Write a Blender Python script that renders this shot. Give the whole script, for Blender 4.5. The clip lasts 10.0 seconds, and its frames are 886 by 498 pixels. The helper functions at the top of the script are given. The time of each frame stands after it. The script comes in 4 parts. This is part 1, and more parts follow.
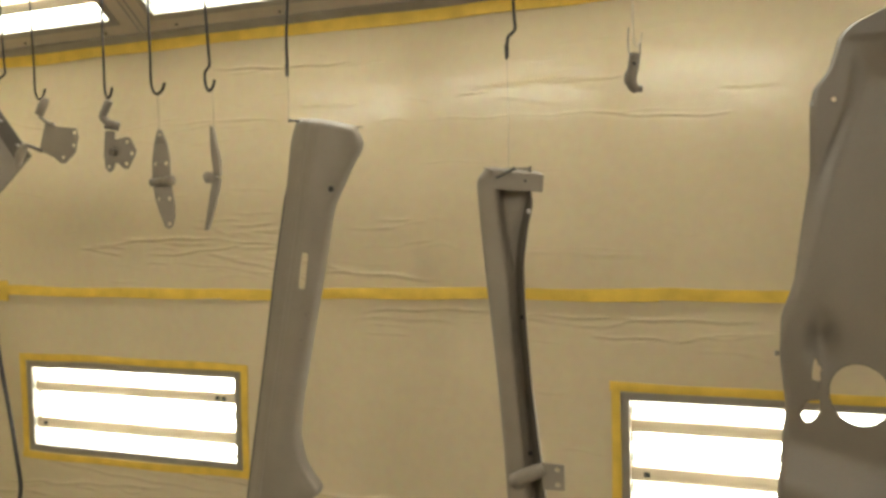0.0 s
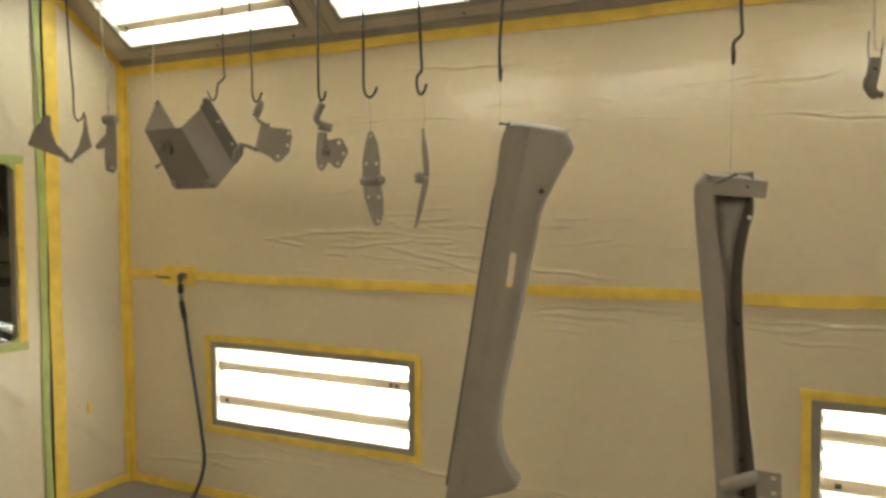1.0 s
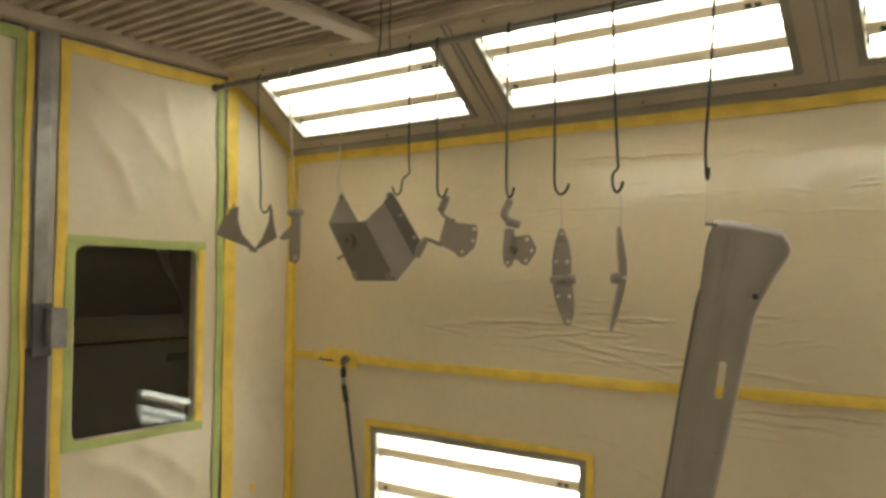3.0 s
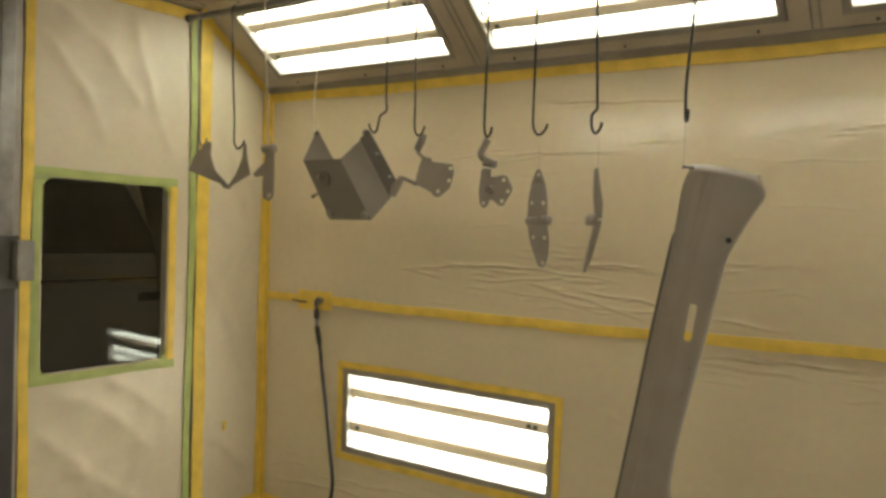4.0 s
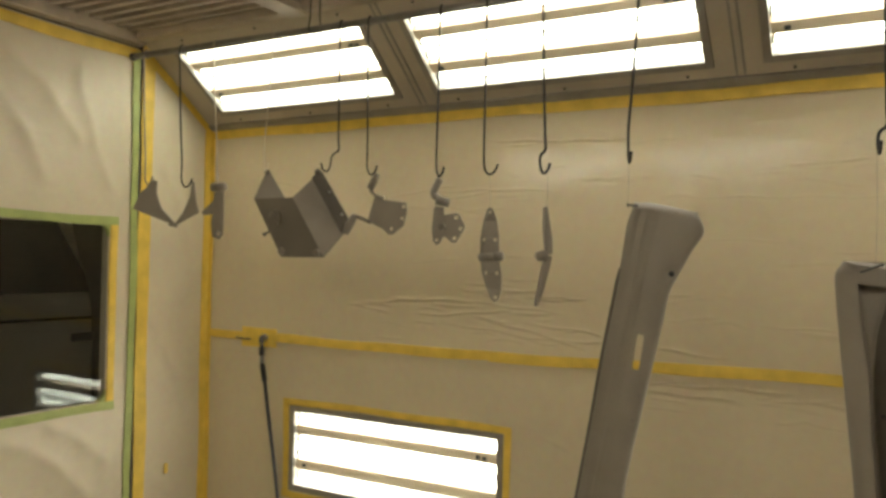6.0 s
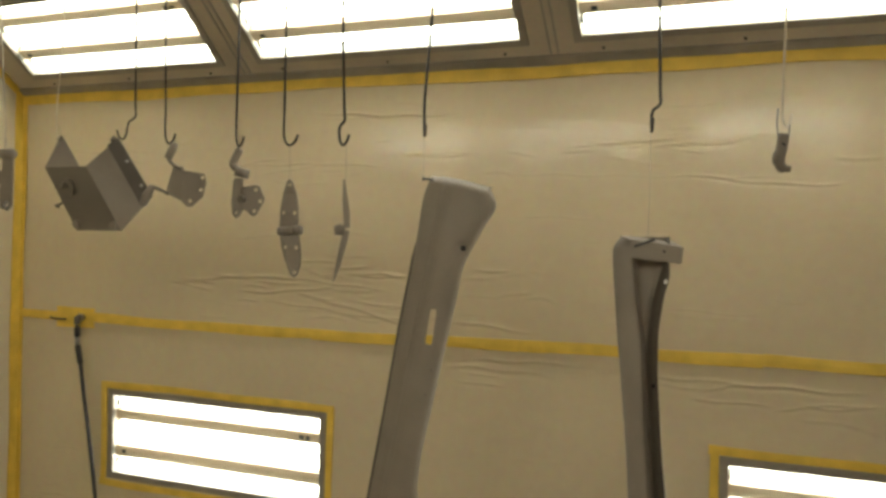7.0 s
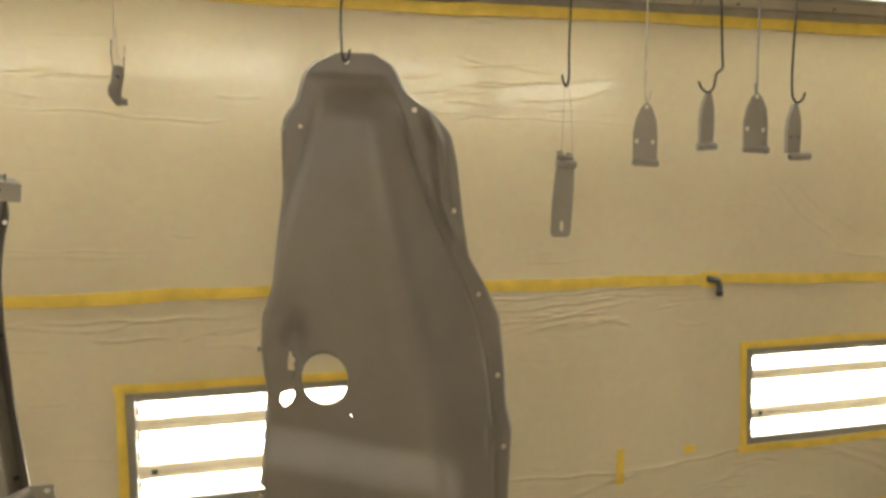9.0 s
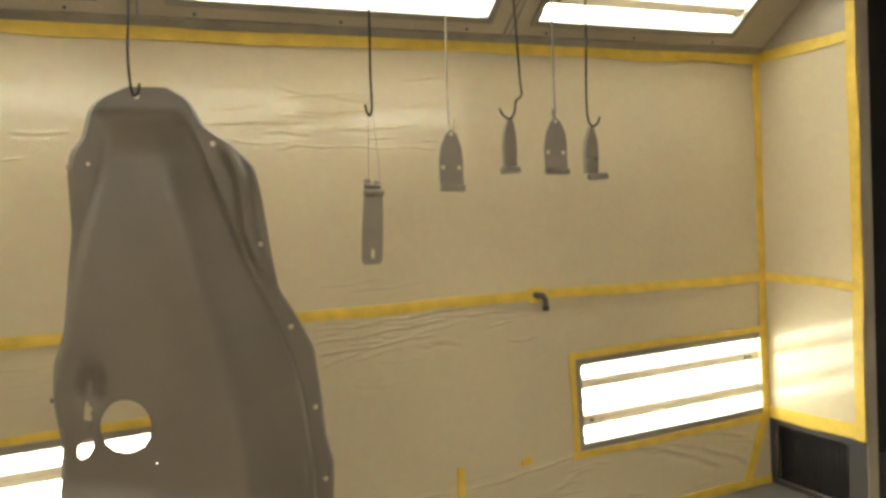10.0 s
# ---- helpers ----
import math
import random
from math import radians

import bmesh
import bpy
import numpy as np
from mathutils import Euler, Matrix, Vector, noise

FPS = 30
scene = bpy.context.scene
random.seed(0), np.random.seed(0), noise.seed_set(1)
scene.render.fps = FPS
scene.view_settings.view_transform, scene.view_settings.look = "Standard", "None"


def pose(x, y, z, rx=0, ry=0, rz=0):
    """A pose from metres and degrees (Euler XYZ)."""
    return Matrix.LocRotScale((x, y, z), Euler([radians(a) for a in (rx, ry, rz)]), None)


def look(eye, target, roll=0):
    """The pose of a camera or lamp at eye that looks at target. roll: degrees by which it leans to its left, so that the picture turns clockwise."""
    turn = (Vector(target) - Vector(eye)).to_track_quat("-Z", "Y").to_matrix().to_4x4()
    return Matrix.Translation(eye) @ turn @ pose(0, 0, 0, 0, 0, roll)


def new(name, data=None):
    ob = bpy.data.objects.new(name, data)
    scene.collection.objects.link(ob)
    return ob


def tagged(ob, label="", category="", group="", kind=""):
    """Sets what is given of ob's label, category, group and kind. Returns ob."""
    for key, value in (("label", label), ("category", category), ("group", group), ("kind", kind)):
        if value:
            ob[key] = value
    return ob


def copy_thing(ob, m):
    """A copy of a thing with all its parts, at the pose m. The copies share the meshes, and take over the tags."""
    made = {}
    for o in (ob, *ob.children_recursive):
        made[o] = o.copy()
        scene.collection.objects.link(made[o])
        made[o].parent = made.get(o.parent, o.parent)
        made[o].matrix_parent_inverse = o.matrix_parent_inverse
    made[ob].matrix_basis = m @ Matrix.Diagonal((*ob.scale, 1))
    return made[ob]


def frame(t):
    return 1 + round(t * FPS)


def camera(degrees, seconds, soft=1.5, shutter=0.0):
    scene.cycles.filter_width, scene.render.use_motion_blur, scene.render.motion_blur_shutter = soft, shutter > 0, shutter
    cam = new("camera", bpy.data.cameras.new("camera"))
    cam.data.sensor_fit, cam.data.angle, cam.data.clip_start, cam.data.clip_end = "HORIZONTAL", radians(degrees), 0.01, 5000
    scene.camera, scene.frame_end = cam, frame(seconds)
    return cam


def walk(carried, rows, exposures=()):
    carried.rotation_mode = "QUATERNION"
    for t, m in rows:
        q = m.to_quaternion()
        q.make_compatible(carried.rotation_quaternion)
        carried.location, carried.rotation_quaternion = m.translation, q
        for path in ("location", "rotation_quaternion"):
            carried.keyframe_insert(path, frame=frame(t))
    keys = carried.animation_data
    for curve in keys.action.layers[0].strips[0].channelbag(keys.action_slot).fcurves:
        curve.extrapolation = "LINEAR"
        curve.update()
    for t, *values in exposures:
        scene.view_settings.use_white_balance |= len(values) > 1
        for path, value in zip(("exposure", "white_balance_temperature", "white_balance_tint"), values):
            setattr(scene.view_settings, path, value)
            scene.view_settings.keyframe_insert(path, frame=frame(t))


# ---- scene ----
cam = camera(60.0, 10.0, soft=3.2)
EXPOSURE = [(0, 0.65), (0.5, 0.55), (1, 0.40), (2, 0.17), (2.5, 0.17), (4.5, 0.19), (6.5, 0.08), (7, 0.13), (7.5, 0.11), (8, 0.18), (8.5, 0.50), (9, 0.73), (9.5, 0.74), (10, 0.60)]
PATH = [
    (0, (4.091, -3.097, 1.599), (3.433, -1.210, 1.524), -1.18),
    (0.5, (3.970, -3.162, 1.568), (3.193, -1.322, 1.460), -1.01),
    (1, (3.798, -3.286, 1.644), (2.899, -1.503, 1.543), -0.19),
    (1.5, (3.670, -3.385, 1.699), (2.660, -1.660, 1.638), 0.08),
    (2, (3.599, -3.326, 1.744), (2.457, -1.684, 1.748), -0.57),
    (2.5, (3.568, -3.350, 1.762), (2.389, -1.735, 1.825), -0.74),
    (2.7, (3.550, -3.357, 1.761), (2.372, -1.743, 1.841), -0.25),
    (3.8, (3.537, -3.324, 1.725), (2.431, -1.658, 1.745), 2.11),
    (4, (3.537, -3.327, 1.709), (2.425, -1.665, 1.658), 1.88),
    (4.5, (3.555, -3.280, 1.685), (2.518, -1.579, 1.506), 2.16),
    (5, (3.542, -3.272, 1.724), (2.528, -1.554, 1.591), 2.52),
    (5.2, (3.536, -3.301, 1.723), (2.516, -1.583, 1.638), 2.88),
    (6.3, (3.487, -3.456, 1.731), (2.543, -1.693, 1.778), 0.42),
    (6.5, (3.516, -3.359, 1.756), (2.543, -1.611, 1.777), 0.62),
    (7, (3.755, -3.254, 1.710), (3.062, -1.377, 1.702), 1.42),
    (7.5, (3.876, -3.224, 1.680), (3.483, -1.264, 1.631), 0.83),
    (8, (3.954, -3.141, 1.700), (3.904, -1.144, 1.606), 0.79),
    (8.5, (3.999, -3.128, 1.693), (4.333, -1.160, 1.569), -0.28),
    (9, (4.213, -3.223, 1.692), (4.721, -1.294, 1.542), -0.63),
    (9.5, (4.313, -3.256, 1.706), (5.027, -1.391, 1.587), -1.89),
    (10, (4.400, -3.302, 1.704), (5.220, -1.481, 1.604), -3.03),
]
walk(cam, [(t, look(eye, target, roll)) for t, eye, target, roll in PATH], EXPOSURE)
# ---------------------------------------------------------------- light
world = bpy.data.worlds.new("world")
scene.world = world
world.use_nodes = True
world.node_tree.nodes["Background"].inputs[0].default_value = (0.02, 0.02, 0.025, 1)
world.node_tree.nodes["Background"].inputs[1].default_value = 0.3
TUBE_POWER = 12.0

# ---------------------------------------------------------------- materials


def material(name, color, rough=0.5, metal=0.0, vary=0.12, scale=6.0, grain=60.0, bump=0.1, depth=0.002, stretch=(1, 1, 1), spec=0.5):
    """A painted or raw surface with stains at one scale, grain at a finer one and a fine relief."""
    m = bpy.data.materials.new(name)
    m.use_nodes = True
    n, l = m.node_tree.nodes, m.node_tree.links
    b = n["Principled BSDF"]
    co = n.new("ShaderNodeTexCoord")
    mp = n.new("ShaderNodeMapping")
    mp.inputs["Scale"].default_value = stretch
    l.new(co.outputs["Object"], mp.inputs["Vector"])
    big, fine = n.new("ShaderNodeTexNoise"), n.new("ShaderNodeTexNoise")
    big.inputs["Scale"].default_value, big.inputs["Detail"].default_value = scale, 5
    fine.inputs["Scale"].default_value, fine.inputs["Detail"].default_value = grain, 3
    l.new(mp.outputs[0], big.inputs["Vector"])
    l.new(mp.outputs[0], fine.inputs["Vector"])
    ramp = n.new("ShaderNodeValToRGB")
    ramp.color_ramp.elements[0].position, ramp.color_ramp.elements[1].position = 0.3, 0.7
    ramp.color_ramp.elements[0].color = (*[c * (1 - vary) for c in color], 1)
    ramp.color_ramp.elements[1].color = (*[min(1, c * (1 + vary)) for c in color], 1)
    mix = n.new("ShaderNodeMix")
    mix.data_type, mix.blend_type = "RGBA", "OVERLAY"
    mix.inputs[0].default_value = 0.12
    l.new(big.outputs["Fac"], ramp.inputs["Fac"])
    l.new(ramp.outputs["Color"], mix.inputs[6])
    l.new(fine.outputs["Color"], mix.inputs[7])
    l.new(mix.outputs[2], b.inputs["Base Color"])
    rr = n.new("ShaderNodeMapRange")
    rr.inputs["To Min"].default_value, rr.inputs["To Max"].default_value = max(0.02, rough - 0.08), min(1, rough + 0.08)
    l.new(fine.outputs["Fac"], rr.inputs["Value"])
    l.new(rr.outputs[0], b.inputs["Roughness"])
    b.inputs["Metallic"].default_value = metal
    b.inputs["Specular IOR Level"].default_value = spec
    if bump:
        bp = n.new("ShaderNodeBump")
        bp.inputs["Strength"].default_value, bp.inputs["Distance"].default_value = bump, depth
        l.new(fine.outputs["Fac"], bp.inputs["Height"])
        l.new(bp.outputs["Normal"], b.inputs["Normal"])
    return m


def film_material(name, color, rough, crumple=0.35):
    """Thin plastic masking film: satin, with fine stretched wrinkles."""
    m = material(name, color, rough, vary=0.05, scale=1.4, grain=25, bump=0)
    n, l = m.node_tree.nodes, m.node_tree.links
    b = n["Principled BSDF"]
    co = n.new("ShaderNodeTexCoord")
    last = None
    for sc, st, dist, strength in (((0.8, 0.8, 1.6), 2.2, 0.02, crumple), ((1.6, 1.6, 7.0), 2.6, 0.004, crumple * 0.7)):
        mp = n.new("ShaderNodeMapping")
        mp.inputs["Scale"].default_value = sc
        mp.inputs["Rotation"].default_value = (0, 0.12, 0)
        l.new(co.outputs["Object"], mp.inputs["Vector"])
        w = n.new("ShaderNodeTexNoise")
        w.inputs["Scale"].default_value, w.inputs["Detail"].default_value, w.inputs["Distortion"].default_value = st, 2, 0.8
        l.new(mp.outputs[0], w.inputs["Vector"])
        bp = n.new("ShaderNodeBump")
        bp.inputs["Strength"].default_value, bp.inputs["Distance"].default_value = strength, dist
        l.new(w.outputs["Fac"], bp.inputs["Height"])
        if last:
            l.new(last.outputs["Normal"], bp.inputs["Normal"])
        last = bp
    l.new(last.outputs["Normal"], b.inputs["Normal"])
    return m


def glow(name, color, strength):
    m = bpy.data.materials.new(name)
    m.use_nodes = True
    n, l = m.node_tree.nodes, m.node_tree.links
    n.remove(n["Principled BSDF"])
    e = n.new("ShaderNodeEmission")
    e.inputs[0].default_value, e.inputs[1].default_value = (*color, 1), strength
    l.new(e.outputs[0], n["Material Output"].inputs["Surface"])
    return m


def glass(name, tint=(0.9, 0.95, 0.92)):
    """A thin pane: clear, with the mirror image that glass gives."""
    m = bpy.data.materials.new(name)
    m.use_nodes = True
    n, l = m.node_tree.nodes, m.node_tree.links
    n.remove(n["Principled BSDF"])
    w, p, f, t, g, x = (n.new("ShaderNode" + k) for k in ("LayerWeight", "Math", "MapRange", "BsdfTransparent", "BsdfGlossy", "MixShader"))
    w.inputs[0].default_value = 0.5
    p.operation, p.inputs[1].default_value = "POWER", 5
    f.inputs["To Min"].default_value = 0.04
    l.new(w.outputs["Facing"], p.inputs[0]), l.new(p.outputs[0], f.inputs["Value"])
    t.inputs[0].default_value = (*tint, 1)
    g.inputs["Roughness"].default_value = 0.01
    l.new(f.outputs[0], x.inputs[0]), l.new(t.outputs[0], x.inputs[1]), l.new(g.outputs[0], x.inputs[2])
    l.new(x.outputs[0], n["Material Output"].inputs["Surface"])
    return m


FILM = film_material("masking_film", (0.656, 0.569, 0.386), 0.14, 0.16)
FILM_DOOR = film_material("door_film", (0.64, 0.565, 0.40), 0.42, 0.2)
PANEL_WHITE = material("booth_panel_paint", (0.50, 0.44, 0.335), 0.45, vary=0.15, scale=3, bump=0.1)
CEIL_WHITE = material("ceiling_paint", (0.46, 0.39, 0.29), 0.5, vary=0.2, scale=4)
CEIL_RIB = material("ceiling_filter_media", (0.40, 0.34, 0.26), 0.8, vary=0.2, scale=5, grain=120)
TRIM_GREY = material("trim_metal", (0.33, 0.305, 0.26), 0.4, metal=0.35, vary=0.15)
YELLOW = material("yellow_tape", (0.76, 0.54, 0.085), 0.55, vary=0.12, scale=12, grain=200, bump=0.25)
GREEN = material("green_tape", (0.38, 0.44, 0.14), 0.55, vary=0.12, scale=12, grain=200, bump=0.25)
CONCRETE = material("floor_coating", (0.22, 0.205, 0.18), 0.6, vary=0.25, scale=2.5, grain=80, bump=0.15)
STEEL_DARK = material("dark_steel", (0.11, 0.105, 0.095), 0.42, metal=0.6, vary=0.3, scale=8)
STEEL = material("worn_steel", (0.28, 0.27, 0.25), 0.38, metal=0.7, vary=0.25, scale=9)
WIRE = material("hook_wire", (0.028, 0.026, 0.024), 0.5, metal=0.3, vary=0.3, scale=15)
WIRE_PALE = material("overspray_coated_wire", (0.55, 0.50, 0.38), 0.5, vary=0.2, scale=15)
WIRE_GREY = material("painted_hook_wire", (0.27, 0.25, 0.22), 0.5, metal=0.2, vary=0.25, scale=15)
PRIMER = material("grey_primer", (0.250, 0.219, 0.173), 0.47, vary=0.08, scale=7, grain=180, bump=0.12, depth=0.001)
# satin tone of the large panel; also stands for shade on the box
PRIMER_DARK = material("grey_primer_satin_and_shade", (0.178, 0.155, 0.120), 0.40, vary=0.08, scale=4, grain=180, bump=0.1, depth=0.001)
RUBBER = material("hose_rubber", (0.035, 0.035, 0.037), 0.45, vary=0.3, scale=20)
BLACK = material("black_plastic", (0.02, 0.02, 0.02), 0.5, vary=0.3, scale=20)
GRILLE = material("black_grille", (0.015, 0.015, 0.016), 0.6, vary=0.3)
PRIMER_DEEP = material("grey_primer_deep", (0.115, 0.099, 0.076), 0.5, vary=0.12, scale=6, grain=180, bump=0.1, depth=0.001)
DARKWALL = material("dark_matte_surface", (0.06, 0.055, 0.05), 0.7, vary=0.25, scale=2)
VAN = material("van_paint", (0.42, 0.39, 0.33), 0.35, vary=0.08, scale=2, bump=0)
VAN_DARK = material("van_window_tint", (0.006, 0.006, 0.006), 0.12, vary=0.2, bump=0)
REFLECT = material("lamp_reflector", (0.84, 0.83, 0.80), 0.25, metal=0.0, vary=0.05)
RIDGE = material("reflector_ridge", (0.74, 0.55, 0.40), 0.4, metal=0.0, vary=0.1)
TUBE = glow("fluorescent_tube", (1.0, 0.935, 0.83), TUBE_POWER)
PANE = glass("lamp_pane")
WINDOW = glass("door_window_glass", (0.90, 0.92, 0.89))

# ---------------------------------------------------------------- mesh helpers


def link(name, bm, mat, parent=None, label="", smooth=False, bevel=0.0):
    me = bpy.data.meshes.new(name)
    bmesh.ops.recalc_face_normals(bm, faces=bm.faces)
    bm.to_mesh(me)
    bm.free()
    me.materials.append(mat)
    if smooth:
        for p in me.polygons:
            p.use_smooth = True
    ob = new(name, me)
    if parent:
        ob.parent = parent
    if bevel:
        md = ob.modifiers.new("bevel", "BEVEL")
        md.width, md.segments, md.limit_method = bevel, 2, "ANGLE"
    if label:
        ob["label"] = label
    return ob


def part(name, bm, mat, parent, label="", smooth=False, bevel=0.0):
    return link(name, bm, mat, parent, label, smooth, bevel)


def empty(name, m=None):
    ob = new(name)
    ob.empty_display_size = 0.05
    if m is not None:
        ob.matrix_world = m
    return ob


def box(x0, x1, y0, y1, z0, z1, bm=None):
    bm = bm or bmesh.new()
    v = [bm.verts.new((x, y, z)) for x in (x0, x1) for y in (y0, y1) for z in (z0, z1)]
    for f in ((0, 1, 3, 2), (4, 6, 7, 5), (0, 4, 5, 1), (2, 3, 7, 6), (0, 2, 6, 4), (1, 5, 7, 3)):
        bm.faces.new([v[i] for i in f])
    return bm


def sweep(points, radius, sides=8, bm=None, closed=False, radii=None):
    """A round bar along points."""
    bm = bm or bmesh.new()
    pts = [Vector(p) for p in points]
    rings = []
    side = None
    for i, p in enumerate(pts):
        d = (pts[min(i + 1, len(pts) - 1)] - pts[max(i - 1, 0)]).normalized()
        if side is None:
            side = d.orthogonal().normalized()
        side = (side - d * side.dot(d)).normalized()
        up = d.cross(side)
        r = radii[i] if radii else radius
        rings.append([bm.verts.new(p + r * (math.cos(a) * side + math.sin(a) * up)) for a in (2 * math.pi * k / sides for k in range(sides))])
    for a, b in zip(rings, rings[1:]):
        for k in range(sides):
            bm.faces.new((a[k], a[(k + 1) % sides], b[(k + 1) % sides], b[k]))
    bm.faces.new(rings[0][::-1])
    bm.faces.new(rings[-1])
    return bm


def spline(points, steps=8):
    """A smooth line through points (Catmull-Rom)."""
    p = [Vector(q) for q in points]
    p = [2 * p[0] - p[1]] + p + [2 * p[-1] - p[-2]]
    out = []
    for i in range(1, len(p) - 2):
        for k in range(steps):
            t = k / steps
            a, b, c, d = p[i - 1], p[i], p[i + 1], p[i + 2]
            out.append(0.5 * (2 * b + (c - a) * t + (2 * a - 5 * b + 4 * c - d) * t * t + (3 * b - a - 3 * c + d) * t ** 3))
    out.append(p[-2])
    return out


def slab(u0, u1, v0, v1, thick, holes=(), bm=None):
    """A panel in the x-z plane from y = 0 back to y = thick, with rectangular openings through it."""
    bm = bm or bmesh.new()
    us = sorted({u0, u1, *[h[0] for h in holes], *[h[1] for h in holes]})
    vs = sorted({v0, v1, *[h[2] for h in holes], *[h[3] for h in holes]})

    def solid(i, j):
        if not (0 <= i < len(us) - 1 and 0 <= j < len(vs) - 1):
            return False
        u, v = (us[i] + us[i + 1]) / 2, (vs[j] + vs[j + 1]) / 2
        return not any(h[0] < u < h[1] and h[2] < v < h[3] for h in holes)

    grid = {}

    def vert(i, j, y):
        if (i, j, y) not in grid:
            grid[i, j, y] = bm.verts.new((us[i], y, vs[j]))
        return grid[i, j, y]

    for i in range(len(us) - 1):
        for j in range(len(vs) - 1):
            if not solid(i, j):
                continue
            for y in (0, thick):
                bm.faces.new([vert(i, j, y), vert(i + 1, j, y), vert(i + 1, j + 1, y), vert(i, j + 1, y)])
            for di, dj, a, b in ((-1, 0, (i, j), (i, j + 1)), (1, 0, (i + 1, j), (i + 1, j + 1)), (0, -1, (i, j), (i + 1, j)), (0, 1, (i, j + 1), (i + 1, j + 1))):
                if not solid(i + di, j + dj):
                    bm.faces.new([vert(*a, 0), vert(*b, 0), vert(*b, thick), vert(*a, thick)])
    return bm


def film_sheet(name, u0, u1, v0, v1, step, holes, folds, m, mat, seed, swell=0.006, label="", fold_size=1.0):
    """A sheet of masking film with loose swells and creased folds, standing off the wall towards -y."""
    rng = np.random.RandomState(seed)
    su, sv = step if isinstance(step, tuple) else (step, step)
    nu, nv = int((u1 - u0) / su) + 1, int((v1 - v0) / sv) + 1
    lu, lv = np.linspace(u0, u1, nu), np.linspace(v0, v1, nv)
    U, V = np.meshgrid(lu, lv, indexing="ij")
    Y = np.zeros_like(U)
    for _ in range(14):
        a, b, ph = rng.uniform(0.4, 3.0), rng.uniform(0.5, 5.0), rng.uniform(0, 7, 2)
        Y += swell / 6 * np.sin(a * U + ph[0] + 0.6 * np.sin(b * V)) * np.sin(b * V + ph[1])
    for fu, fv, gu, gv, height, width, bow in folds:
        height, width = height * 0.58 * fold_size, width * 0.36 * fold_size
        du, dv = gu - fu, gv - fv
        ln = math.hypot(du, dv)
        pad = 0.12 + abs(bow) * 1.2
        i0, i1 = np.searchsorted(lu, (min(fu, gu) - pad, max(fu, gu) + pad))
        j0, j1 = np.searchsorted(lv, (min(fv, gv) - pad, max(fv, gv) + pad))
        u, v = U[i0:i1, j0:j1], V[i0:i1, j0:j1]
        s = ((u - fu) * du + (v - fv) * dv) / ln ** 2
        d = ((v - fv) * du - (u - fu) * dv) / ln
        d = d - bow * np.sin(np.clip(s, 0, 1) * math.pi) - 0.1 * bow * np.sin(s * 11 + fu * 7) - 0.004 * np.sin(s * ln * 23 + fv * 9)
        fade = np.clip(np.minimum(s, 1 - s) * 5, 0, 1)
        fade = fade * fade * (3 - 2 * fade) * (0.75 + 0.25 * np.sin(s * 17 + fu))
        sharp = np.exp(-np.sqrt((d / width) ** 2 + 0.04))
        Y[i0:i1, j0:j1] -= height * fade * (1.15 * sharp - 0.4 * np.exp(-((d + 2.5 * width) / (2.2 * width)) ** 2))
    Y = np.minimum(Y - swell * 1.3, -0.002)
    verts = np.stack([U, Y, V], -1).reshape(-1, 3)
    I, J = np.meshgrid(np.arange(nu - 1), np.arange(nv - 1), indexing="ij")
    cu, cv = (U[:-1, :-1] + U[1:, 1:]) / 2, (V[:-1, :-1] + V[1:, 1:]) / 2
    keep = np.ones_like(cu, bool)
    for h in holes:
        keep &= ~((cu > h[0]) & (cu < h[1]) & (cv > h[2]) & (cv < h[3]))
    a = (I * nv + J)[keep]
    faces = np.stack([a, a + nv, a + nv + 1, a + 1], -1)
    me = bpy.data.meshes.new(name)
    me.from_pydata(verts.tolist(), [], faces.tolist())
    me.polygons.foreach_set("use_smooth", [True] * len(me.polygons))
    me.materials.append(mat)
    ob = new(name, me)
    ob.matrix_world = m
    return tagged(ob, label, "masking film", kind="structure")


def tape(p0, p1, width, normal, mat, label, seed=0, lift=0.004, parent=None, wobble=0.004):
    """A strip of masking tape stuck down from p0 to p1, with a slightly uneven edge and a few puckers."""
    rng = random.Random(seed + int(1000 * abs(sum(p0))))
    p0, p1, n = Vector(p0), Vector(p1), Vector(normal).normalized()
    d = p1 - p0
    side = n.cross(d).normalized()
    count = max(2, int(d.length / 0.06))
    bm = bmesh.new()
    rows = []
    drift = [rng.uniform(0, 7) for _ in range(4)]
    for i in range(count + 1):
        s = i / count
        off = wobble * (math.sin(3.1 * s * d.length + drift[0]) + 0.6 * math.sin(9 * s * d.length + drift[1]))
        w = width / 2 * (1 + 0.06 * math.sin(7 * s * d.length + drift[2]) + rng.uniform(-0.03, 0.03))
        c = p0 + d * s + side * off
        h = lift + rng.uniform(0, 0.0015)
        rows.append([bm.verts.new(c - side * w), bm.verts.new(c - side * w * 0.97 + n * h), bm.verts.new(c + n * (h + 0.001)), bm.verts.new(c + side * w * 0.97 + n * h), bm.verts.new(c + side * w)])
    for a, b in zip(rows, rows[1:]):
        for k in range(4):
            bm.faces.new((a[k], a[k + 1], b[k + 1], b[k]))
    bm.faces.new(rows[0])
    bm.faces.new(rows[-1])
    ob = link("masking_tape", bm, mat, parent, smooth=False)
    if parent is None:
        tagged(ob, label, "tape", kind="structure")
    return ob


